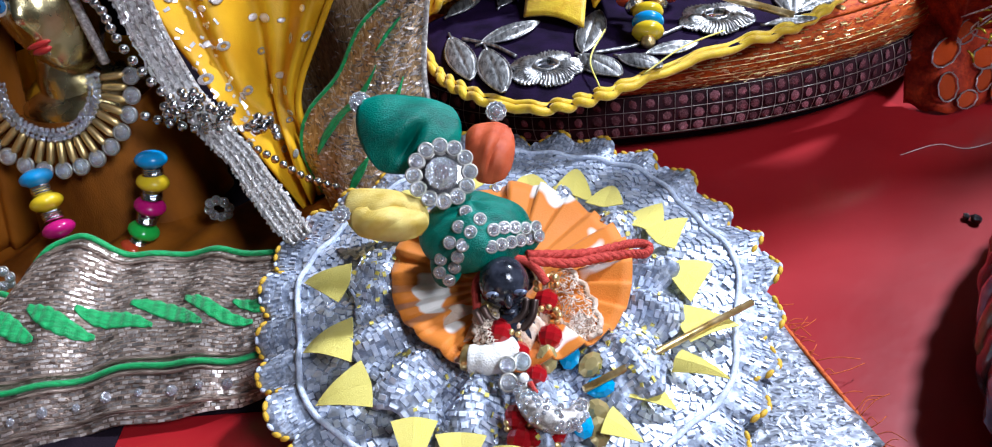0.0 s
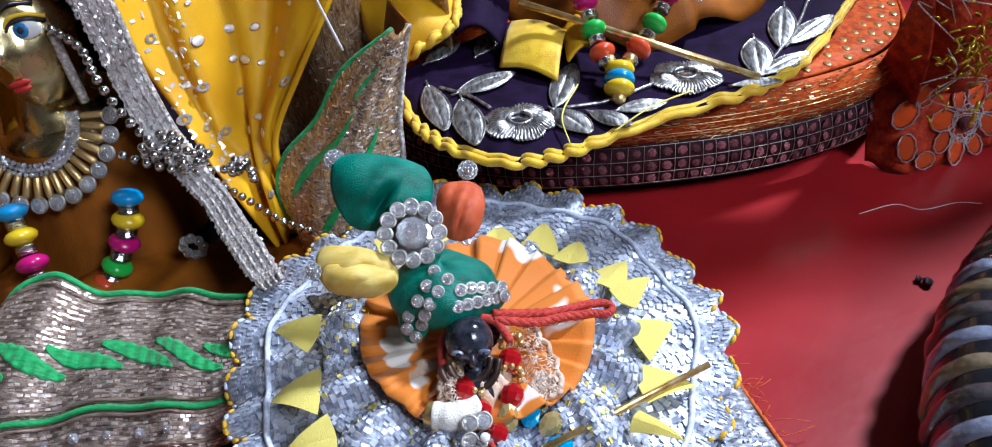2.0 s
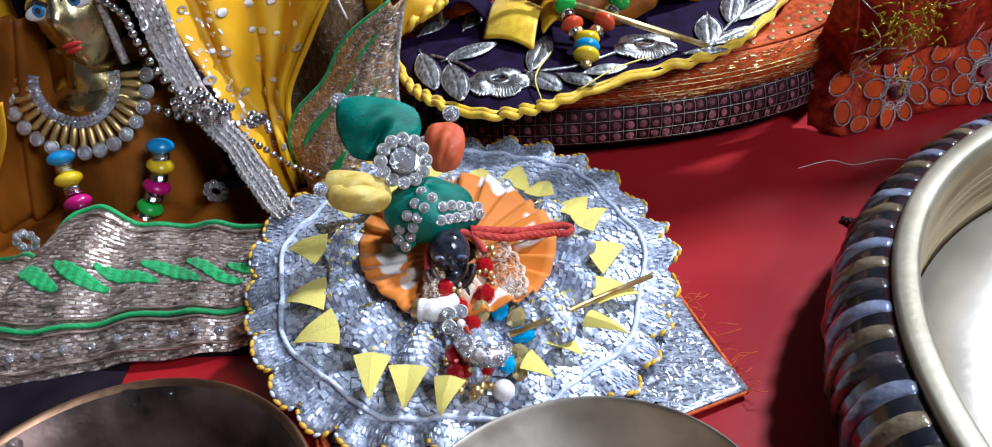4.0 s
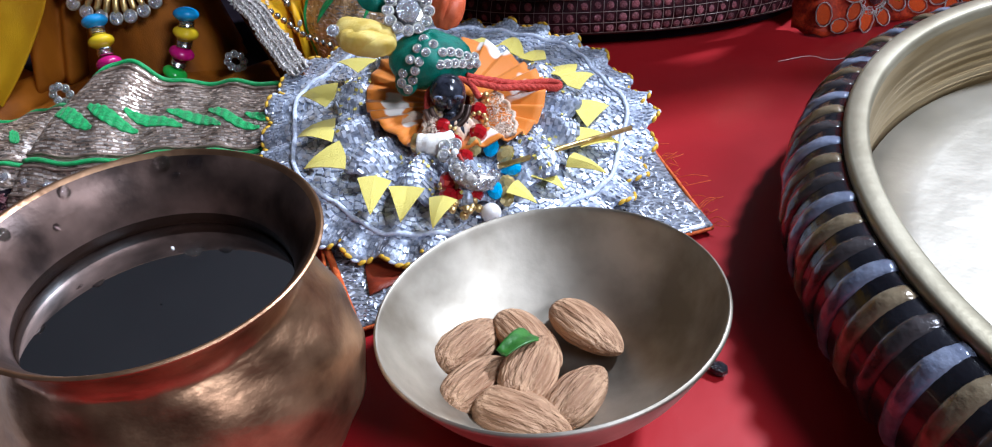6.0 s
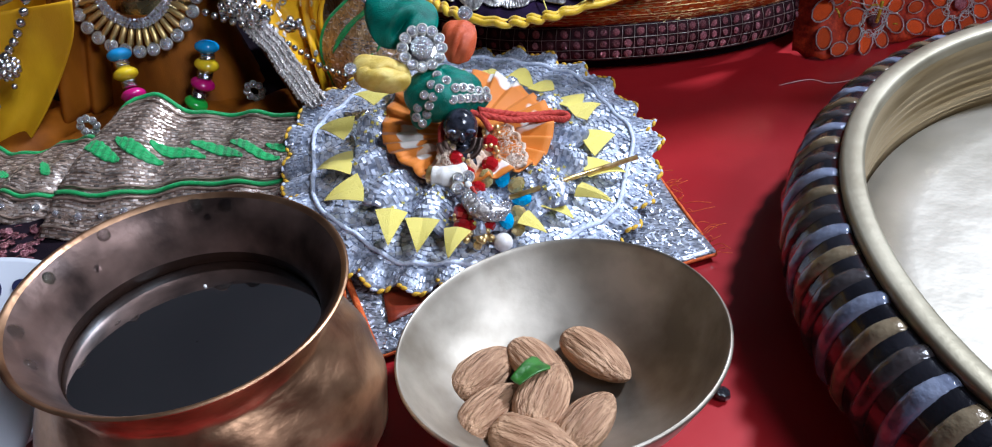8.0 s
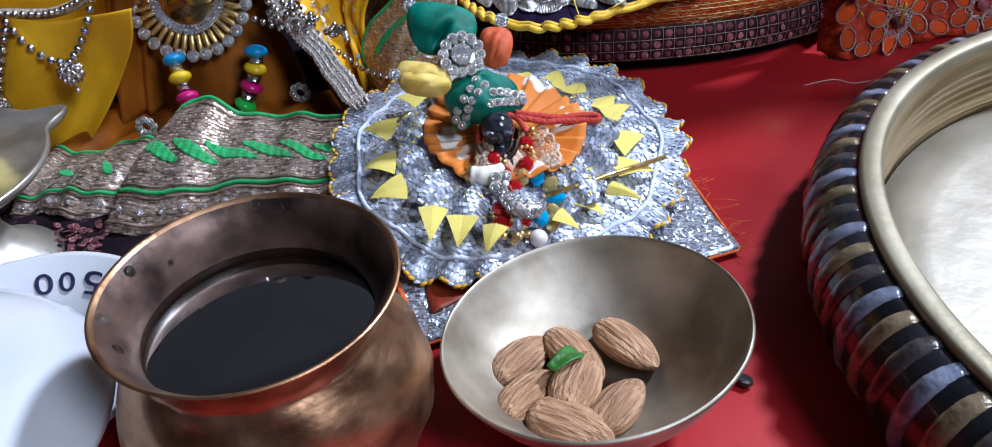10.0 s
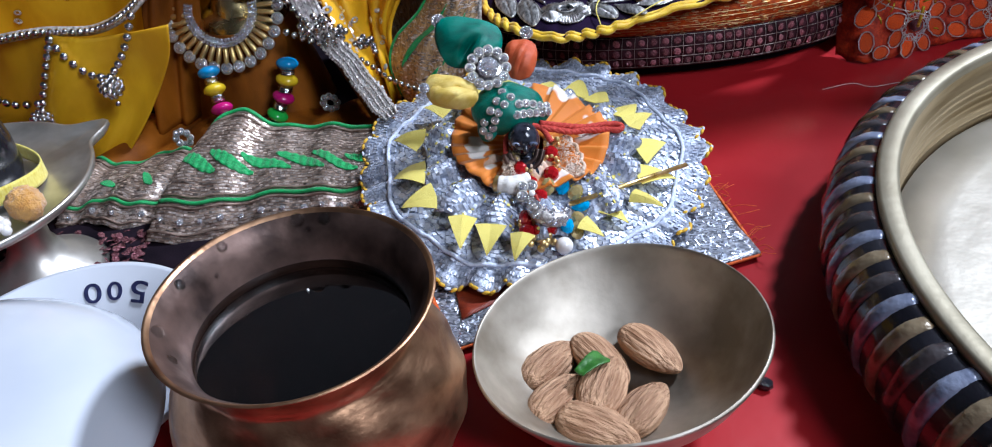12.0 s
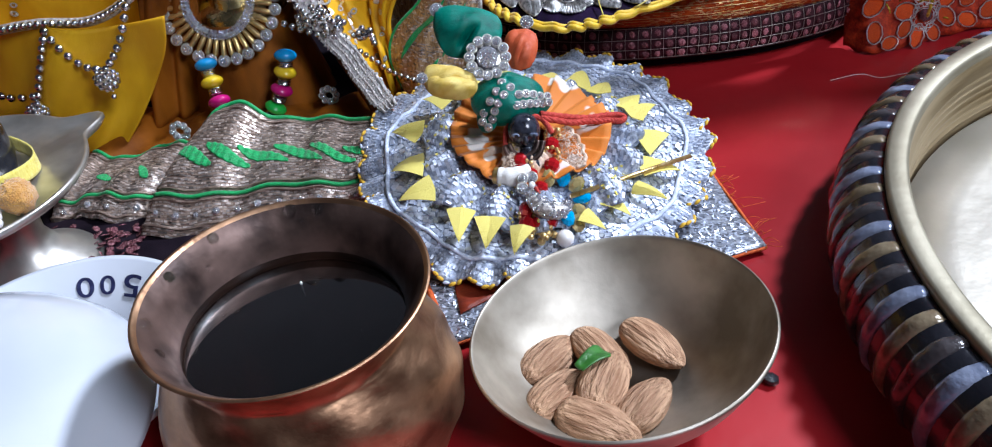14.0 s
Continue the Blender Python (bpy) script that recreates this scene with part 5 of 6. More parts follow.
part("sheet", between(left_e, right_e, 40, 60, sheet_fold, 0.0007), YELLOW_SATIN, veil, "yellow printed sheet")
on_sheet = lambda u, v: at(left_e, min(v, 1.0)).lerp(at(right_e, min(v, 1.0)), u) + V(sheet_fold(u, v))
tagged(part("foil", flecks(lambda u, v: on_sheet(0.02 + 0.30 * u, 0.04 + 0.70 * v), 90, 0.0020, 0.0009, 0.0006, 91, 1.0, 0.10), TRIM_FLECK, veil, "worn silver foil print", smooth=False), kind="stuff")
part("hem_roll", tube([p + V((0, -0.0004, 0)) for p in right_e], 0.0011, 7), YELLOW_SATIN, veil)
oval = data_of("foil_oval", lathe([(0.45, 0.0), (0.5, 0.12), (0.8, 0.16), (1.0, 0.05), (1.0, -0.05), (0.45, -0.05)], 16), SILVER_THREAD)
dot = data_of("foil_oval", lathe([(0.0001, 0.2), (0.7, 0.16), (1.0, 0.0), (0.0001, -0.05)], 14), TRIM_FLECK)
rnd = random.Random(31)
for i in range(7):
    for k in range(7):
        u, v = 0.10 + 0.125 * i + 0.06 * (k % 2) + rnd.uniform(-0.035, 0.035), 0.06 + 0.125 * k + rnd.uniform(-0.035, 0.035)
        if u > 0.94:
            continue
        q = lambda a, b: at(left_e, b).lerp(at(right_e, b), a) + V(sheet_fold(a, b))
        n = (q(u + 0.01, v) - q(u, v)).cross(q(u, v + 0.01) - q(u, v)).normalized()
        n = -n if n.y > 0 else n
        sz = rnd.uniform(0.6, 1.35)
        piece("foil_oval", oval if rnd.random() < 0.5 else dot, veil, q(u, v) + n * 0.0007, n, (0.0022 * sz, 0.0014 * sz, 0.0010))
string_of(veil, curve([(-0.1345, 0.2420, 0.0880), (-0.1270, 0.2400, 0.0820), (-0.1240, 0.2370, 0.0730), (-0.1180, 0.2340, 0.0610), (-0.1100, 0.2320, 0.0500)], 40), 0.0016)
string_of(veil, curve([(-0.1220, 0.2320, 0.0490), (-0.1100, 0.2300, 0.0450), (-0.0980, 0.2310, 0.0420), (-0.0860, 0.2350, 0.0405), (-0.0835, 0.2330, 0.0370)], 40), 0.0016)
string_of(veil, curve([(-0.0940, 0.2290, 0.0390), (-0.0850, 0.2270, 0.0330), (-0.0760, 0.2240, 0.0270), (-0.0660, 0.2210, 0.0240)], 30), 0.0014)
rnd = random.Random(32)
for c, n, s in (((-0.1090, 0.2325, 0.0520), 44, 0.0062), ((-0.1000, 0.2325, 0.0470), 30, 0.0050), ((-0.0880, 0.2345, 0.0420), 26, 0.0034)):
    for turn_ in range(3):
        ph = 1.1 * turn_
        ring_ = [V(c) + V((s * (0.45 + 0.28 * turn_) * math.cos(6.2832 * k / 24), -0.0010 - 0.0014 * (2 - turn_), s * (0.30 + 0.20 * turn_) * math.sin(6.2832 * k / 24 + 0.5 * math.sin(ph)))) for k in range(25)]
        string_of(veil, ring_, 0.0016)
# the other side of the veil
trim_l = curve([(-0.2721, 0.2150, 0.0561), (-0.2445, 0.2120, 0.0617), (-0.2208, 0.2110, 0.0647), (-0.1991, 0.2120, 0.0639), (-0.1847, 0.2160, 0.0683), (-0.1761, 0.2260, 0.0755), (-0.1729, 0.2400, 0.0846)], 80)
part("trim", tube(trim_l, 0.0022, 9), SILVER_TRIM, veil, "woven silver trim")
string_of(veil, [q + V((0, -0.0024, 0.0008)) for q in trim_l], 0.0015)
low_l = curve([(-0.2850, 0.2220, 0.0030), (-0.2600, 0.2160, 0.0020), (-0.2400, 0.2110, 0.0012), (-0.2250, 0.2040, 0.0010), (-0.2120, 0.2060, 0.0015), (-0.2089, 0.2040, -0.0033)], 80)
side_edge = curve([(-0.1671, 0.2160, 0.0625), (-0.1717, 0.2120, 0.0460), (-0.1883, 0.2080, 0.0206), (-0.2089, 0.2040, -0.0033)], 40)


def left_sheet(u, v):
    top = at(trim_l, 0.72 * u)
    p = top.lerp(at(low_l, u), v)
    p += (at(side_edge, v) - at(trim_l, 0.72).lerp(at(low_l, 1.0), v)) * u ** 3
    return p + V((0, (0.007 * math.sin(8 * u + 2.2 * v) * math.sin(math.pi * min(v + 0.1, 1)) + 0.0032 * math.sin(19 * u + 3.5 * v) * (0.25 + 0.75 * v)) * min(1.0, 3.5 * (1 - u) + 0.25), 0))


part("side_sheet", cloth(left_sheet, 80, 30, 0.0008), YELLOW_SATIN, veil, "plain yellow satin sheet")
part("crown_sheet", cloth(lambda u, v: (-0.28 + 0.145 * u, 0.238 + 0.035 * math.sin(0.5 * math.pi * u) + 0.004 * math.sin(20 * u), 0.020 + 0.125 * v), 50, 16, 0.0008), YELLOW_SATIN, veil, "yellow veil behind the head")
rnd = random.Random(35)
for k in range(60):
    u, z = rnd.uniform(0.02, 0.95), rnd.uniform(0.05, 0.13)
    piece("foil_oval", oval if k % 2 else dot, veil, (-0.28 + 0.145 * u, 0.2365 + 0.035 * math.sin(0.5 * math.pi * u) + 0.004 * math.sin(20 * u), z), (0, -1, 0.1), (0.0020, 0.0013, 0.0010))
string_of(veil, curve([(-0.2156, 0.2050, 0.0635), (-0.2100, 0.2030, 0.0552), (-0.2022, 0.2020, 0.0480), (-0.1932, 0.2010, 0.0465)], 24), 0.0019)
string_of(veil, curve([(-0.1776, 0.2080, 0.0709), (-0.1810, 0.2040, 0.0617), (-0.1865, 0.2020, 0.0532), (-0.1926, 0.2010, 0.0468)], 24), 0.0019)
string_of(veil, curve([(-0.2156, 0.2050, 0.0635), (-0.2192, 0.2020, 0.0544), (-0.2242, 0.2000, 0.0433), (-0.2289, 0.1990, 0.0329)], 24), 0.0019)
string_of(veil, curve([(-0.2480, 0.2000, 0.0388), (-0.2405, 0.1995, 0.0361), (-0.2294, 0.1990, 0.0365)], 24), 0.0019)
for c, r in (((-0.1937, 0.2005, 0.0424), 0.0056), ((-0.2306, 0.1985, 0.0284), 0.0052)):
    rnd = random.Random(int(c[0] * 1e4))
    for k in range(40):
        z = 1 - 2 * (k + 0.5) / 40
        a = 2.39996 * k
        d = V((math.sqrt(1 - z * z) * math.cos(a), math.sqrt(1 - z * z) * math.sin(a), z))
        piece("silver_bead", silver_bead, veil, V(c) + d * r * 0.8, None, 0.00135)
    piece("silver_bead", silver_bead, veil, V(c) - V((0, 0, r * 1.5)), None, 0.0013)
    piece("silver_bead", silver_bead, veil, V(c), None, r * 0.8)

sl = curve([(-0.1800, 0.2330, 0.0850), (-0.1850, 0.2270, 0.0600), (-0.1890, 0.2230, 0.0350), (-0.1920, 0.2190, 0.0060)], 30)
sr = curve([(-0.1640, 0.2520, 0.0800), (-0.1660, 0.2460, 0.0560), (-0.1690, 0.2430, 0.0320), (-0.1720, 0.2390, 0.0060)], 30)
part("lining", between(sl, sr, 16, 24, lambda u, v: (0, 0.003 * math.sin(14 * u + 3 * v), 0), 0.0008), SHADED_ORANGE, veil, "orange satin lining")

# earring and dark hair cloth at the head
whole("head_cloth", cloth(lambda u, v: (-0.153 + 0.024 * math.cos(math.pi * u), 0.262 + 0.012 * math.sin(math.pi * u), 0.060 + 0.062 * v), 30, 12, 0.002), DARK_CLOTH, "dark cloth behind the idol's head", "cloth")
ear = thing("earring", (-0.134, 0.243, 0.062), "silver chain earring beside the idol's cheek", "earring")
part("chain", tube(curve([(-0.1360, 0.2440, 0.0860), (-0.1345, 0.2430, 0.0740), (-0.1335, 0.2430, 0.0630)], 20), 0.0016, 8), SILVER_TRIM, ear)
for s_, (x, y, z) in enumerate(((-0.1690, 0.1990, 0.0160), (-0.1085, 0.2290, 0.0140))):
    bn = thing("bangle", (x, y, z - 0.004), "small square bangle of crystals at the idol's wrist", "bangle", "bangles")
    for k in range(8):
        a = 2 * math.pi * k / 8
        piece("crystal", stone, bn, (x + 0.0034 * math.cos(a), y, z + 0.0034 * math.sin(a)), (0, -0.8, 0.5), 0.0013)
        piece("setting", setting, bn, (x + 0.0034 * math.cos(a), y, z + 0.0034 * math.sin(a)), (0, -0.8, 0.5), 0.0013)

# gold brocade and dark cloth further back between the idols
back = thing("back_drape", (-0.06, 0.30, 0.0), "brown gold brocade drape woven with green, behind the veil", "drape")
bd = lambda u, v: V((-0.105 + 0.085 * u, 0.305 + 0.010 * math.sin(9 * u + 2 * v) - 0.012 * u, 0.002 + 0.135 * v))
part("cloth", cloth(bd, 40, 30, 0.0010), BROCADE_CONE, back)
tagged(part("foil", flecks(bd, 900, 0.0022, 0.0005, 0.0007, 77, 0.3, 0.25), BRONZE_FLECK, back, "bright foil threads", smooth=False), kind="stuff")
for k in range(4):
    part("woven_leaf", cloth(lambda u, v: bd(0.25 + 0.16 * k + 0.05 * math.sin(math.pi * (0.03 + 0.94 * u)) * (v - 0.5) + 0.05 * (u - 0.5), 0.66 + 0.16 * (u - 0.5)) + V((0, -0.0010, 0)), 12, 4, 0.0005), GREEN_THREAD, back, "woven green leaf")

# rolled brocade end between the two idols
le = curve([(-0.0760, 0.2400, 0.0100), (-0.0800, 0.2430, 0.0250), (-0.0760, 0.2460, 0.0370), (-0.0640, 0.2490, 0.0480), (-0.0530, 0.2510, 0.0640), (-0.0350, 0.2530, 0.0765)], 60)
ri = curve([(-0.0480, 0.2300, 0.0060), (-0.0390, 0.2380, 0.0220), (-0.0360, 0.2430, 0.0360), (-0.0360, 0.2480, 0.0480), (-0.0335, 0.2530, 0.0630), (-0.0300, 0.2550, 0.0775)], 60)
roll = thing("brocade_roll", (-0.055, 0.238, 0.0), "rolled gold brocade dress end woven with green leaves", "cloth")
rf = lambda u, v: at(le, v).lerp(at(ri, v), u) + V((0, -0.0150 * math.sin(math.pi * u) * (1 - 0.5 * v) + 0.0006 * math.sin(30 * u), 0))
part("band", cloth(rf, 40, 50, 0.0009), BROCADE_CONE, roll)
part("inside", between(ri, [p + V((-0.010, 0.03, -0.004)) for p in ri], 10, 30, None, 0.0008), SHADED_ORANGE, roll, "orange lining")
tagged(part("foil", flecks(rf, 1600, 0.0020, 0.00045, 0.0006, 75, 0.3, 0.25), BRONZE_FLECK, roll, "bright foil threads", smooth=False), kind="stuff")
part("cord", tube([rf(0.0, k / 50) for k in range(51)], 0.0010, 6), GREEN_THREAD, roll, "green cord")
part("cord", tube([rf(1.0, k / 50) + V((0, -0.0005, 0)) for k in range(51)], 0.0011, 6), SILVER_TRIM, roll, "silver cord")
for u0, v0, ln in ((0.24, 0.40, 0.20), (0.34, 0.56, 0.16), (0.70, 0.46, 0.20), (0.45, 0.80, 0.08), (0.5, 0.2, 0.12)):
    part("woven_leaf", cloth(lambda u, v: rf(u0 + 0.07 * math.sin(math.pi * (0.03 + 0.94 * u)) * (v - 0.5) + 0.16 * (u - 0.5), v0 + ln * (u - 0.5) * 1.6) + V((0, -0.0008, 0.0003)), 14, 4, 0.0005), GREEN_THREAD, roll, "woven green leaf")
whole("hanging_thread", tube(curve([(-0.0640, 0.250, 0.1180), (-0.0560, 0.246, 0.0930), (-0.0500, 0.245, 0.0740)], 20), 0.0005, 6), WHITE_THREAD, "white thread hanging at the brocade", "thread")

# ---- orange cushion ----
CU = V((0.055, 0.33, 0.0))
foot = curve([(-0.062, 0.340, 0), (-0.052, 0.300, 0), (-0.034, 0.274, 0), (-0.003, 0.2600, 0), (0.030, 0.2570, 0), (0.060, 0.2585, 0), (0.085, 0.2625, 0), (0.112, 0.2710, 0), (0.138, 0.2860, 0), (0.154, 0.310, 0), (0.162, 0.345, 0), (0.165, 0.40, 0)], 120)
cushion = thing("cushion", (0.05, 0.30, 0.0), "orange brocade cushion banded with rows of pink stones", "cushion")


def side_wall(z0, z1, bulge, push):
    def f(u, v):
        p = at(foot, u)
        d = (p - CU)
        d.z = 0
        d.normalize()
        return p + d * (push + bulge * math.sin(math.pi * v)) + V((0, 0, z0 + (z1 - z0) * v))
    return f


band_lo = side_wall(0.0085, 0.0255, 0.0020, -0.0030)
band_hi = side_wall(0.0255, 0.0415, 0.0040, -0.0030)
part("stone_band", cloth(lambda u, v: band_lo(1 - u, v), 160, 8, 0.0012), CUSHION_DARK, cushion, "maroon band of stones")
part("side", cloth(lambda u, v: band_hi(1 - u, v), 160, 10, 0.0012), CUSHION_ORANGE, cushion, "orange brocade side")
part("top", cloth(lambda u, v: at(foot, u).lerp(V((0.055, 0.42, 0)), 0.03 + 0.97 * v) + V((0, 0, 0.0408 + 0.003 * math.sin(math.pi * min(v + 0.05, 1) * 0.5))), 100, 16, 0.0015), CUSHION_ORANGE, cushion)
# Black strip put in for the shade between cushion and red table.
part("base", cloth(lambda u, v: at(foot, u).lerp(V((0.055, 0.42, 0)), 0.085 - 0.02 * (1 - v) ** 2) + V((0, 0, 0.0010 + 0.0095 * v)), 60, 6, 0.0020), DARK_CLOTH, cushion, "black strip for the shade under the cushion")
pink = data_of("band_stone", lathe([(0.0001, 0.45), (0.5, 0.4), (0.95, 0.0), (0.0001, -0.3)], 7), PINK_CRYSTAL, False)
rows_n = 36
rnd_c = random.Random(35)
for j in range(3):
    for k in range(rows_n):
        u = 0.10 + 0.62 * (k + 0.5) / rows_n
        v = 0.20 + 0.30 * j
        p = band_lo(u, v)
        d = p - CU
        d.z = 0.006
        n = d.normalized()
        n = (n + V((rnd_c.gauss(0, 0.18), 0, rnd_c.gauss(0, 0.18)))).normalized()
        piece("band_stone", pink, cushion, p + n * 0.0008, n, 0.0020 * rnd_c.uniform(0.85, 1.12))
mesh_wires = []
for j in range(4):
    mesh_wires.append(tube([band_lo(0.08 + 0.66 * k / 120, 0.05 + 0.30 * j) + (band_lo(0.08 + 0.66 * k / 120, 0.5) - CU).normalized() * 0.0012 for k in range(121)], 0.00011, 4))
for k in range(rows_n + 1):
    u = 0.10 + 0.62 * k / rows_n
    mesh_wires.append(tube([band_lo(u, 0.05 + 0.9 * s / 5) + (band_lo(u, 0.5) - CU).normalized() * 0.0012 for s in range(6)], 0.00011, 4))
tagged(part("stone_net", join(*mesh_wires), STAND_METAL, cushion, "fine metal net"), kind="stuff")
gold_lines = [tube([band_hi(0.15 + 0.6 * k / 100, v0) + V((0, -0.0008, 0.0003)) for k in range(101)], 0.00018, 4) for v0 in (0.08, 0.2, 0.3, 0.5, 0.62)]
tagged(part("foil", flecks(lambda u, v: band_hi(0.15 + 0.6 * u, v), 600, 0.0024, 0.00035, 0.0009, 78, 0.1, 0.25), GOLD, cushion, "gold foil threads", smooth=False), kind="stuff")
part("gold_stripe", join(*gold_lines), GOLD, cushion, "woven gold stripes")

spot_g = data_of("gold_spot", lathe([(0.0001, 0.25), (0.7, 0.2), (1.0, 0.0), (0.0001, -0.1)], 10), GOLD)
rnd = random.Random(36)
for k in range(40):
    u, v = 0.62 + 0.30 * (k % 10) / 10 + 0.015 * (k // 10 % 2), 0.02 + 0.035 * (k // 10)
    q = at(foot, u).lerp(V((0.055, 0.42, 0)), 0.03 + 0.97 * v)
    piece("gold_spot", spot_g, cushion, q + V((0, 0, 0.0420)), (0, 0, 1), (0.0016, 0.0022, 0.0012))

# ---- purple embroidered robe on the cushion ----
pipe = curve([(-0.0300, 0.3250, 0.0705), (-0.0240, 0.3080, 0.0695), (-0.0175, 0.2950, 0.0675), (-0.0185, 0.2830, 0.0635), (-0.0310, 0.2780, 0.0575), (-0.0400, 0.2780, 0.0490), (-0.0335, 0.2530, 0.0450), (-0.0245, 0.2385, 0.0440), (-0.0120, 0.2280, 0.0435), (0.0020, 0.2225, 0.0435),
              (0.0180, 0.2270, 0.0435), (0.0370, 0.2370, 0.0440), (0.0590, 0.2470, 0.0450), (0.0820, 0.2560, 0.0455), (0.0990, 0.2700, 0.0460), (0.1140, 0.2900, 0.0465), (0.1320, 0.3180, 0.0470), (0.1480, 0.3440, 0.0480), (0.1600, 0.3800, 0.0500)], 560)
mid = V((0.045, 0.345, 0.058))
robe = thing("embroidered_robe", (0.04, 0.29, 0.0435), "dark purple robe embroidered in silver with wavy yellow piping", "robe")


def robe_z(x, y):
    return 0.0455 + 0.09 * max(0.0, y - 0.245 - 0.25 * max(0, x))


def robe_at(u, v):
    p = at(pipe, 0.278 + 0.722 * u)
    q = p.lerp(mid, v)
    flat = robe_z(q.x, q.y)
    q.z = p.z + (flat - p.z) * min(v / 0.06, 1.0)
    return q


part("cloth", cloth(robe_at, 140, 24, 0.0012), PURPLE_CLOTH, robe)
wavy = []
for k in range(len(pipe)):
    p = pipe[k].copy()
    ph, am = 0.40 * k + 2.6 * math.sin(0.061 * k) + 1.4 * math.sin(0.023 * k + 1), 0.45 + 0.55 * math.sin(0.037 * k) ** 2
    p += V((0.0003 * math.sin(k * 0.5), -0.0009 * am * math.sin(ph), 0.0009 * am * math.sin(ph + 1)))
    wavy.append(p)
part("piping", tube(wavy, 0.0014, 10), YELLOW_PIPING, robe, "yellow satin piping")
part("piping", tube([p + V((0.0002, 0.0019, 0.0008)) for p in wavy], 0.0012, 8), YELLOW_PIPING, robe, "yellow satin piping")
fold_a = curve([(-0.0400, 0.2780, 0.0490), (-0.0310, 0.2790, 0.0570), (-0.0180, 0.2830, 0.0630), (-0.0180, 0.2960, 0.0670), (-0.0240, 0.3080, 0.0690), (-0.0300, 0.3200, 0.0700)], 40)
fold_b = curve([(-0.0420, 0.2790, 0.0490), (-0.0500, 0.2920, 0.0560), (-0.0530, 0.3000, 0.0660), (-0.0560, 0.3060, 0.0740), (-0.0580, 0.3120, 0.0780), (-0.0560, 0.3250, 0.0800)], 40)
part("turned_edge", between(fold_b, fold_a, 20, 36, lambda u, v: (0, -0.005 * math.sin(math.pi * u), 0.004 * math.sin(math.pi * u) + 0.0016 * math.sin(9 * u + 7 * v)), 0.001), YELLOW_SATIN, robe, "yellow satin lining turned outwards")
fold_c = curve([(-0.0020, 0.2840, 0.0540), (0.0010, 0.3050, 0.0600), (0.0020, 0.3500, 0.0640)], 40)
fold_d = curve([(-0.0180, 0.2830, 0.0600), (-0.0180, 0.3000, 0.0640), (-0.0200, 0.3500, 0.0665)], 40)
part("side_panel", between(fold_d, fold_c, 12, 20, lambda u, v: (0, 0, 0.006 * math.sin(math.pi * u)), 0.001), PURPLE_CLOTH, robe)


def threads(length, width):
    """A padded leaf of slanting satin stitches with a fine stitched rim."""
    def f(u, v):
        e = 2 * u - 1
        w = width * math.sin(math.pi * (0.02 + 0.96 * v)) ** 0.8
        rib = 0.00042 * math.sin(95 * v - 26 * abs(e))
        return (length * (v - 0.5), w * e, 0.0003 + 0.0012 * (1 - e * e) ** 0.5 * math.sin(math.pi * v) - 0.0008 * math.exp(-(e / 0.14) ** 2) * math.sin(math.pi * v) + rib)
    rim = []
    for k in range(72):
        q = k / 72 * 2
        v_, sg = (q, 1) if q < 1 else (2 - q, -1)
        rim.append(V((length * 1.03 * (v_ - 0.5), sg * width * (1.05 + 0.07 * (k % 2)) * math.sin(math.pi * (0.02 + 0.96 * v_)) ** 0.8, 0.0005)))
    return join(cloth(f, 16, 90, 0.0004), tube(rim, 0.00035, 4, loop=True), tube([V((-length * 0.64, 0, 0.0003)), V((-length * 0.45, 0, 0.0005))], 0.0005, 5))


def bloom(r, seed):
    """A five-lobed flower of radial stitches round an open centre."""
    def f(u, v):
        a = 2 * math.pi * u
        edge = r * (0.80 + 0.20 * abs(math.cos(2.5 * a + seed)) ** 0.6) * (1 + 0.02 * math.sin(61 * a))
        q = r * 0.27 + (edge - r * 0.27) * v
        lobe = abs(math.cos(2.5 * a + seed)) ** 0.5
        return (q * math.cos(a), q * math.sin(a), 0.0004 + 0.0014 * math.sin(math.pi * min(v + 0.10, 1)) * (0.35 + 0.65 * lobe) + 0.00034 * math.sin(52 * a + 2 * math.sin(9 * v)))
    return cloth(f, 360, 12, 0.0004, True)


def silver_leaf(a, b, width):
    a, b = V((*a, robe_z(*a))), V((*b, robe_z(*b)))
    d = b - a
    m = Matrix.Translation((a + b) / 2 + V((0, 0, 0.0011))) @ d.to_track_quat("X", "Z").to_matrix().to_4x4()
    part("silver_leaf", moved(threads(d.length, width), m), EMBROIDERY, robe, "silver embroidered leaf")


for a, b, w in (((-0.0278, 0.2670), (-0.0208, 0.2400), 0.0042), ((-0.0160, 0.2575), (-0.0108, 0.2300), 0.0046), ((-0.0170, 0.2620), (0.0016, 0.2725), 0.0046), ((0.0150, 0.2510), (0.0225, 0.2765), 0.0042),
                ((0.0140, 0.2490), (0.0248, 0.2335), 0.0048), ((0.0260, 0.2460), (0.0378, 0.2365), 0.0036), ((0.0350, 0.2462), (0.0508, 0.2500), 0.0034), ((0.0885, 0.2890), (0.0850, 0.2645), 0.0050), ((0.0860, 0.2655), (0.1050, 0.2785), 0.0034),
                ((0.1050, 0.3115), (0.0966, 0.2832), 0.0046), ((0.1005, 0.2851), (0.1206, 0.3035), 0.0040), ((0.0750, 0.2585), (0.0905, 0.2597), 0.0020), ((-0.0290, 0.2830), (-0.0180, 0.2960), 0.0034), ((-0.0110, 0.2860), (-0.0040, 0.3010), 0.0034)):
    silver_leaf(a, b, w)
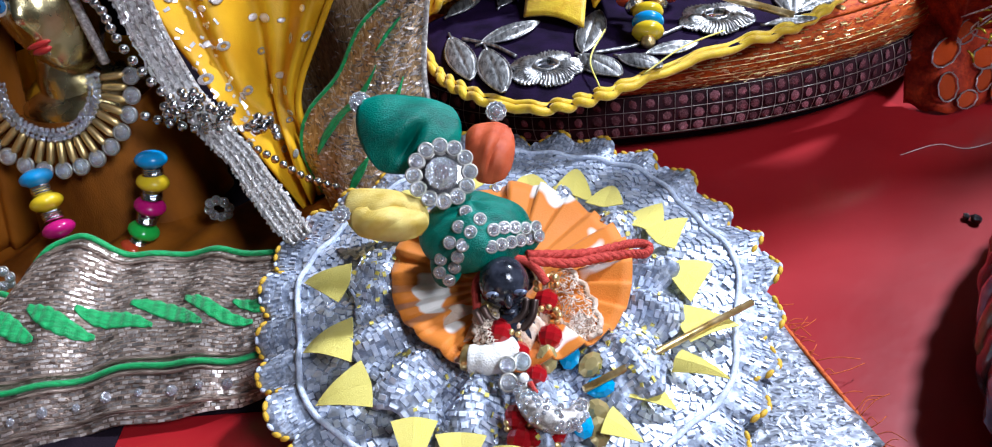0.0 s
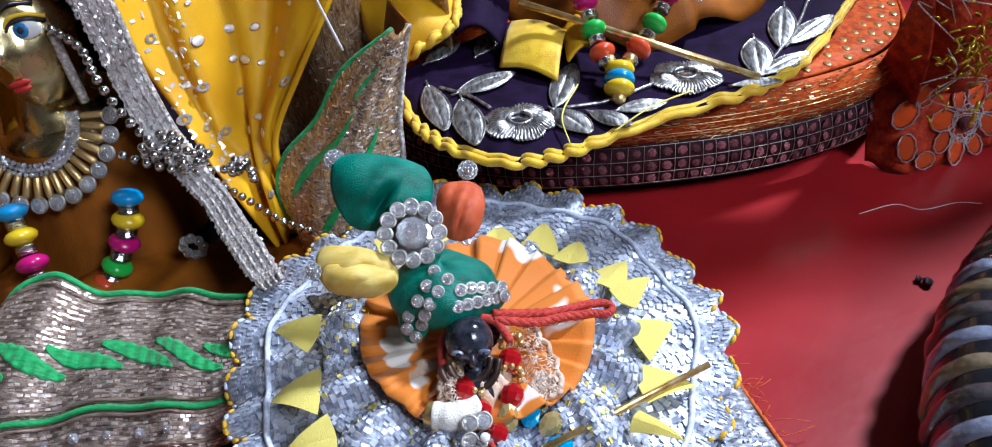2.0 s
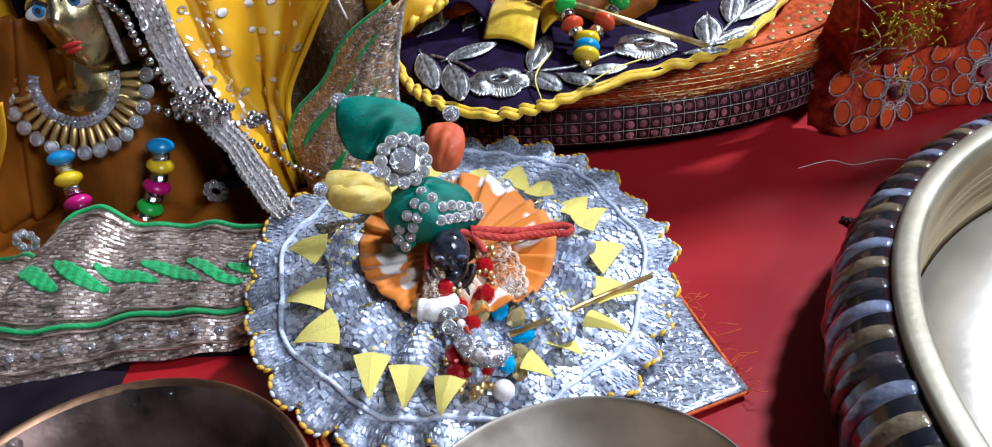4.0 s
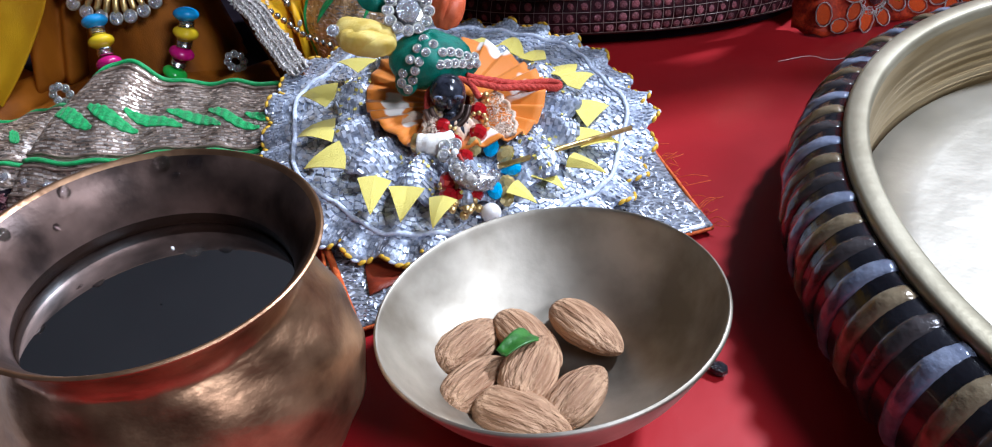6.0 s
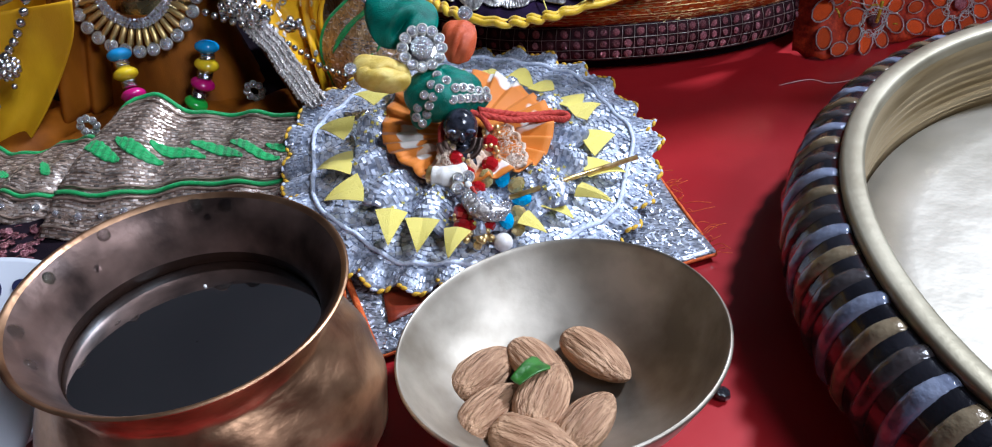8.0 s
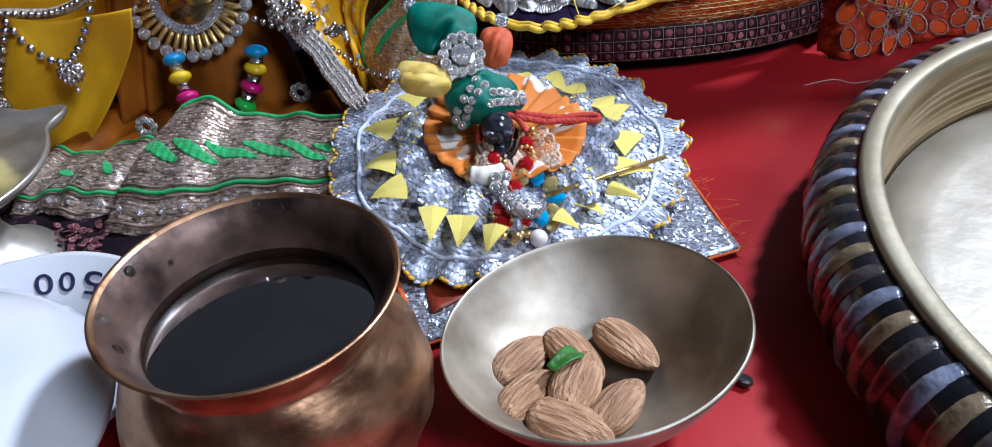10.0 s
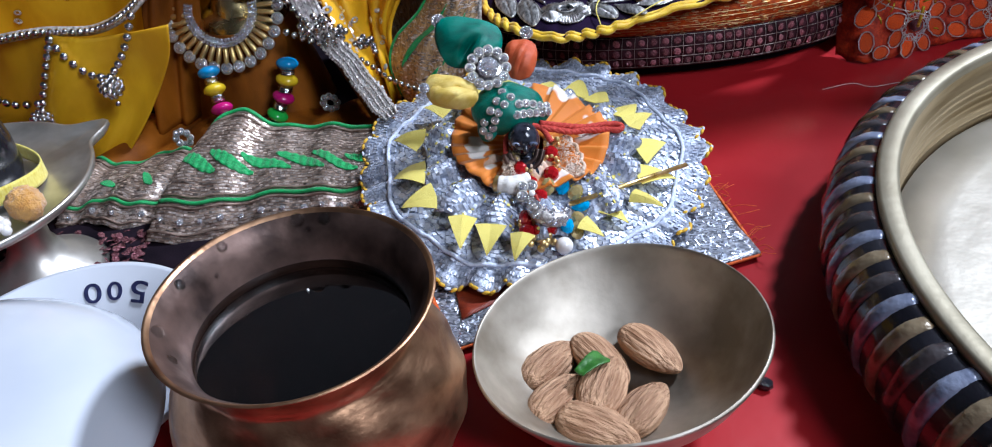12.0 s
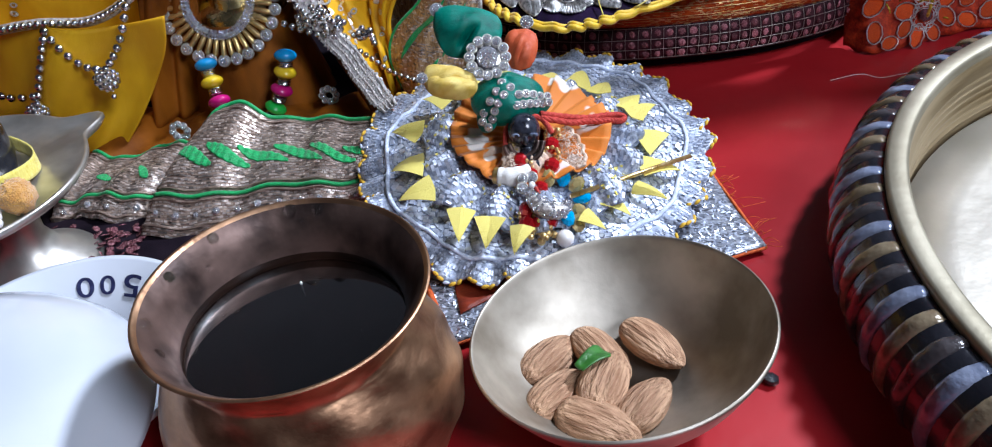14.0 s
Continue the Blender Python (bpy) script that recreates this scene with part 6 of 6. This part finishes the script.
for i, ((x, y), r) in enumerate((((0.0030, 0.2425), 0.0120), ((0.0600, 0.2660), 0.0125), ((0.1236, 0.3328), 0.0115))):
    z = robe_z(x, y) + 0.0010
    fl = part("silver_flower", moved(bloom(r, 0.9 * i), Matrix.Translation((x, y, z))), EMBROIDERY, robe, "silver embroidered flower")
    part("mirror", lathe([(0.0001, 0.0016), (r * 0.27, 0.0016), (r * 0.30, 0.0012), (r * 0.30, 0.0), (0.0001, 0.0)], 20, (x, y, z)), MIRROR, fl, "round mirror sequin")
    part("ring", tube([V((x + r * 0.31 * math.cos(a / 24 * 2 * math.pi), y + r * 0.31 * math.sin(a / 24 * 2 * math.pi), z + 0.0017 + 0.0002 * (a % 2))) for a in range(24)], 0.0006, 6, loop=True), EMBROIDERY, fl)
for pts in (((0.0180, 0.2500), (0.0320, 0.2530), (0.0480, 0.2620)), ((-0.0240, 0.2660), (-0.0140, 0.2600), (-0.0064, 0.2517)), ((0.0800, 0.2620), (0.0900, 0.2730), (0.0990, 0.2860), (0.1076, 0.3000), (0.1170, 0.3200))):
    part("silver_stem", tube([p + V((0, 0, 0.0014)) for p in curve([(x, y, robe_z(x, y)) for x, y in pts], 24)], 0.0007, 6), EMBROIDERY, robe, "silver embroidered stem")
part("loose_thread", tube(curve([(0.0180, 0.2270, 0.0470), (0.0165, 0.2400, 0.0500), (0.0230, 0.2600, 0.0500)], 20), 0.0003, 5), YELLOW_RIBBON, robe, "loose yellow thread")
part("loose_thread", tube(curve([(0.0320, 0.2330, 0.0470), (0.0450, 0.2420, 0.0500), (0.0600, 0.2530, 0.0490)], 20), 0.0003, 5), YELLOW_RIBBON, robe, "loose yellow thread")

# garments of the seated figure on the robe
gm = thing("idol_garment", (0.05, 0.33, 0.05), "golden yellow satin garment of the idol on the cushion", "garment")


def mound(u, v):
    a = math.pi * (1.02 + 0.96 * u)
    r = 0.075 * (1 - 0.75 * v)
    return (0.050 + r * math.cos(a) * 0.85, 0.360 + r * math.sin(a) * (1.0 if u < 0.6 else 0.92), 0.0520 + 0.050 * v ** 0.8 + 0.0035 * math.sin(9 * a + 6 * v) * (1 - v))


part("skirt", cloth(mound, 70, 24, 0.0012), SHADED_ORANGE, gm)
part("satin_strip", cloth(lambda u, v: V((-0.0030, 0.2760, 0.0500)).lerp(V((0.0165, 0.2645, 0.0490)), u).lerp(V((0.0020, 0.2980, 0.0570)).lerp(V((0.0210, 0.2870, 0.0570)), u), v) + V((0, 0, 0.0022 * math.sin(math.pi * u) + 0.003 * math.sin(math.pi * v))), 14, 14, 0.0010), YELLOW_PIPING, gm, "bright yellow satin strip")
part("satin_strip", cloth(lambda u, v: V((0.0205, 0.2700, 0.0535)).lerp(V((0.0300, 0.2760, 0.0550)), u).lerp(V((0.0200, 0.2900, 0.0560)).lerp(V((0.0300, 0.2980, 0.0580)), u), v) + V((0, 0, 0.003 * math.sin(math.pi * u))), 12, 12, 0.0010), YELLOW_SATIN, gm, "bright yellow satin strip")
g = thing("bead_garland", (0.035, 0.262, 0.050), "garland of coloured disc beads ending in a yellow and blue bead", "garland")
garland(g, curve([(0.0230, 0.3050, 0.0800), (0.0275, 0.2880, 0.0690), (0.0300, 0.2750, 0.0610), (0.0330, 0.2640, 0.0550)], 30), ("yellow", "pink", "green", "red"), 0.0046)
garland(g, curve([(0.0660, 0.3080, 0.0780), (0.0580, 0.2930, 0.0680), (0.0500, 0.2790, 0.0600), (0.0410, 0.2660, 0.0545)], 30), ("yellow", "pink", "green", "red"), 0.0046)
dn = V((-0.10, -0.75, -0.55)).normalized()
for p, col, r in (((0.0370, 0.2610, 0.0540), "yellow", 0.0050), ((0.0366, 0.2582, 0.0520), "blue", 0.0052), ((0.0362, 0.2553, 0.0500), "yellow", 0.0052)):
    piece("disc_bead", disc_bead[col], g, p, dn, r)
piece("gold_bead", gold_bead, g, V((0.0358, 0.2520, 0.0480)), None, 0.0024)
for p in ((0.0340, 0.2640, 0.0560), (0.0410, 0.2650, 0.0555)):
    piece("gold_bead", gold_bead, g, p, None, 0.0021)
whole("flute", tube([V((0.0050, 0.2870, 0.0690)), V((0.0440, 0.2735, 0.0590)), V((0.0835, 0.2600, 0.0485))], 0.0013, 12), GOLD, "long golden rod laid across the purple robe", "flute")
bn = thing("bangle", (0.067, 0.300, 0.053), "square bangle of crystals on the garment", "bangle", "bangles")
part("body", moved(lathe([(0.0035, -0.004), (0.0048, -0.004), (0.0050, 0.004), (0.0035, 0.004)], 8), Matrix.Translation((0.067, 0.303, 0.0575)) @ Matrix.Rotation(radians(70), 4, "Y")), SILVER, bn)
for k in range(9):
    piece("crystal", stone, bn, (0.0645 + 0.0025 * (k % 3), 0.2980, 0.0560 + 0.0025 * (k // 3)), (0, -0.8, 0.6), 0.0012)
cr = thing("crystal_clasp", (-0.004, 0.305, 0.066), "silver clasp crusted with clear and pink crystals", "clasp")
part("body", ball((-0.006, 0.3060, 0.0700), (0.016, 0.006, 0.0045), 20, 10), SILVER_TRIM, cr)
rnd = random.Random(44)
for k in range(26):
    a = rnd.uniform(0, 6.28)
    p = V((-0.006 + 0.015 * math.cos(a) * rnd.random() ** 0.5, 0.3030 + 0.003 * math.sin(a), 0.0735 + rnd.uniform(-0.003, 0.001)))
    piece("crystal", stone if k % 3 else pink, cr, p, (0, -0.6, 0.8), rnd.uniform(0.0012, 0.0022))

# ---- red net dress with flower lace ----
nd = thing("net_dress", (0.20, 0.30, 0.0), "orange-red net dress with wire flower lace and gold tinsel", "dress")
front = curve([(0.1330, 0.2780, 0), (0.1420, 0.2690, 0), (0.1560, 0.2720, 0), (0.1750, 0.2810, 0), (0.1980, 0.2890, 0), (0.2300, 0.2960, 0), (0.2700, 0.3050, 0), (0.3200, 0.33, 0)], 100)


def lace_at(u, v):
    p = at(front, u)
    return p + V((0, 0.012 * v, 0.0012 + 0.028 * v + 0.0006 * math.sin(60 * u)))


part("lace_ground", cloth(lace_at, 100, 12, 0.0006), RED_NET, nd, "dark red net ground")
# The net's unseen upper part is added, leaning forward to shade the table.
part("net", cloth(lambda u, v: at(front, u) + V((0.004 * math.sin(17 * u + 5 * v), 0.010 - 0.012 * math.sin(math.pi * min(v * 2.4, 1)) + 0.022 * v * v - 0.060 * max(0.0, v - 0.40) + 0.003 * math.sin(30 * u + 16 * v), 0.026 + 0.190 * v)), 90, 50, 0.001), RED_NET, nd, "crumpled red net, its unseen top added to cast shade")
petal_o = data_of("lace_petal", join(ball((0, 0, 0), (1.08, 0.76, 0.07), 14, 6)), material("lace_orange", (0.42, 0.030, 0.003), (0.76, 0.105, 0.008), 0.45, 0.0, 260, 0.6, 900, island=0.3, spec=0.3))
loop_w = data_of("lace_wire", tube([V((1.14 * math.cos(a / 18 * 2 * math.pi), 0.80 * math.sin(a / 18 * 2 * math.pi), 0.14 + 0.08 * math.sin(3 * a))) for a in range(18)], 0.066, 5, loop=True), SILVER_THREAD)


def lace_piece(u, v, ang, size):
    p = lace_at(u, v)
    q = lace_at(u + 0.01, v) - p
    n = q.cross(lace_at(u, v + 0.05) - p).normalized()
    n = -n if n.y > 0 else n
    x = q.normalized()
    y = n.cross(x)
    m = Matrix((x, y, n)).transposed().to_4x4() @ Matrix.Rotation(ang, 4, "Z")
    piece("lace_petal", petal_o, nd, p + n * 0.0008, m, size)
    piece("lace_wire", loop_w, nd, p + n * 0.0010, m, size)


def lace_xy(x, z, ang, size):
    u = min(range(1001), key=lambda k: abs(at(front, k / 1000).x - x)) / 1000
    lace_piece(u, (z - 0.0012) / 0.028, ang, size)
    return lace_at(u, (z - 0.0012) / 0.028)


for cx in (0.1690, 0.2130, 0.2570):
    for k in range(8):
        a = 2 * math.pi * (k + 0.5) / 8
        lace_xy(cx + 0.0115 * math.cos(a), 0.0130 + 0.0095 * math.sin(a), a + 0.18 * math.sin(5 * k + 40 * cx), 0.0046 * (1 + 0.12 * math.sin(3 * k + 70 * cx)))
    u = min(range(1001), key=lambda k: abs(at(front, k / 1000).x - cx)) / 1000
    p = lace_at(u, 0.42)
    n = V((0.15, -0.9, 0.4))
    piece("gem", pink, nd, p + n * 0.0020, n, 0.0034, "pink centre stone")
    for r in (0.0044, 0.0054):
        part("wire_ring", tube([p + V((r * math.cos(a / 20 * 6.2832), -0.0014, 0.9 * r * math.sin(a / 20 * 6.2832))) for a in range(20)], 0.00022, 5, loop=True), SILVER_THREAD, nd)
for cx in (0.1690, 0.2130, 0.2570):
    for k in range(3):
        ring_ = []
        for i in range(48):
            a = 2 * math.pi * i / 48
            r = 0.0058 + 0.0011 * math.sin(7 * a + 2.1 * k) + 0.0005 * k
            x_, z_ = cx + r * math.cos(a), 0.0130 + 0.9 * r * math.sin(a)
            u = min(range(201), key=lambda q: abs(at(front, q / 200).x - x_)) / 200
            ring_.append(lace_at(u, (z_ - 0.0012) / 0.028) + V((0, -0.0016 - 0.0005 * math.sin(5 * a + k), 0)))
        part("wire_ring", tube(ring_, 0.00024, 4, loop=True), SILVER_THREAD, nd)
for x, z, a, q in ((0.1430, 0.0210, 1.2, 0.0052), (0.1440, 0.0100, 1.8, 0.0046), (0.1500, 0.0260, 0.6, 0.0044), (0.1510, 0.0040, 0.2, 0.0040), (0.1910, 0.0230, 0.3, 0.0046), (0.1910, 0.0060, 2.6, 0.0044), (0.1905, 0.0145, 0.0, 0.0036),
                   (0.2350, 0.0230, 0.3, 0.0046), (0.2350, 0.0060, 2.6, 0.0044), (0.2790, 0.0150, 0.3, 0.0046)):
    lace_xy(x, z, a, q)
rnd = random.Random(52)
strands = []
for k in range(170):
    p = V((0.1600 + rnd.gauss(0, 0.0085), 0.2700 - 0.005 * rnd.random(), 0.0500 + rnd.gauss(0, 0.0080)))
    d = V((rnd.uniform(-1, 1), rnd.uniform(-0.5, 0.1), rnd.uniform(-1, 1))).normalized() * rnd.uniform(0.0015, 0.0050)
    strands.append(tube(curve([p, p + d * 0.5 + V((0, -0.001, 0.0008)), p + d], 6), 0.0004, 4))
tagged(part("tinsel", join(*strands), TINSEL, nd, "gold tinsel strips"), kind="stuff")
wires = []
for k in range(26):
    u, v = rnd.uniform(0.1, 0.8), rnd.uniform(0.2, 1.0)
    p = at(front, u) + V((0, -0.003, 0.026 + 0.070 * v))
    wires.append(tube(curve([p, p + V((rnd.uniform(-0.012, 0.012), -0.002, rnd.uniform(-0.010, 0.004))), p + V((rnd.uniform(-0.020, 0.020), 0.0, rnd.uniform(-0.020, -0.006)))], 14), 0.00028, 4))
tagged(part("wire_tangle", join(*wires), SILVER_THREAD, nd, "silver wire strands"), kind="stuff")
part("tag", tube(curve([(0.1690, 0.2780, 0.0140), (0.1692, 0.2775, 0.0190), (0.1700, 0.2790, 0.0240)], 8), 0.0008, 6), TINSEL, nd, "yellow tinsel strip")

# ---- stone on its metal stand ----
S = V((-0.2220, 0.1285, 0.0))
st = thing("stone_stand", S, "dull metal offering stand with a spouted round plate", "stand")


def spout(r, z, a):
    d = abs((a - radians(52) + math.pi) % (2 * math.pi) - math.pi)
    return (r + (0.012 * math.exp(-(d / 0.13) ** 2) if r > 0.04 else 0), z)


part("plate", lathe([(0.0002, 0.0375), (0.030, 0.0378), (0.044, 0.0388), (0.0470, 0.0405), (0.0482, 0.0405), (0.0482, 0.0385), (0.046, 0.0362), (0.030, 0.0345), (0.0002, 0.034)], 120, S, spout), STAND_METAL, st, "spouted plate")
part("stem", lathe([(0.0105, 0.036), (0.0085, 0.030), (0.0080, 0.018), (0.012, 0.010), (0.022, 0.004), (0.024, 0.0012), (0.0002, 0.0012)], 48, S + V((0.020, -0.004, 0))), STAND_METAL, st, "turned stem")
whole("polished_stone", lathe([(0.0180, 0.0), (0.0195, 0.006), (0.0196, 0.016), (0.0185, 0.024), (0.0155, 0.031), (0.010, 0.036), (0.004, 0.0382), (0.0002, 0.0386)], 64, S + V((0.004, 0.002, 0.0385))), STONE,
      "polished black oval stone standing on the metal plate", "stone")
whole("ribbon", cloth(lambda u, v: (S.x + 0.004 + (0.0235 + 0.003 * math.sin(3 * u)) * math.cos(radians(-80 + 150 * u)), S.y + 0.002 + (0.0235 + 0.002 * math.sin(4 * u)) * math.sin(radians(-80 + 150 * u)), 0.0395 + 0.0065 * v + 0.002 * math.sin(6 * u)), 50, 5, 0.0006), YELLOW_RIBBON,
      "yellow ribbon looped round the black stone", "ribbon")
v, f = ball((0, 0, 0), 0.0062, 30, 20)
v = [p * (1 + 0.16 * noise.noise(p * 900) + 0.10 * noise.noise(p * 2500)) + V((-0.1835, 0.1105, 0.0455)) for p in v]
whole("pompom", (v, f), PLUSH, "fuzzy orange pompom on the metal plate", "pompom")
pr = thing("pearl_cluster", (-0.190, 0.100, 0.040), "cluster of small white pearls on the metal plate", "pearls")
pearl = data_of("pearl", ball((0, 0, 0), 1, 12, 8), PEARL)
rnd = random.Random(61)
for k in range(16):
    piece("pearl", pearl, pr, (-0.1900 + 0.0052 * math.cos(2.4 * k) * (k / 16) ** 0.5, 0.1000 + 0.0050 * math.sin(2.4 * k) * (k / 16) ** 0.5, 0.0420 + 0.0035 * (1 - k / 16)), None, 0.0019)
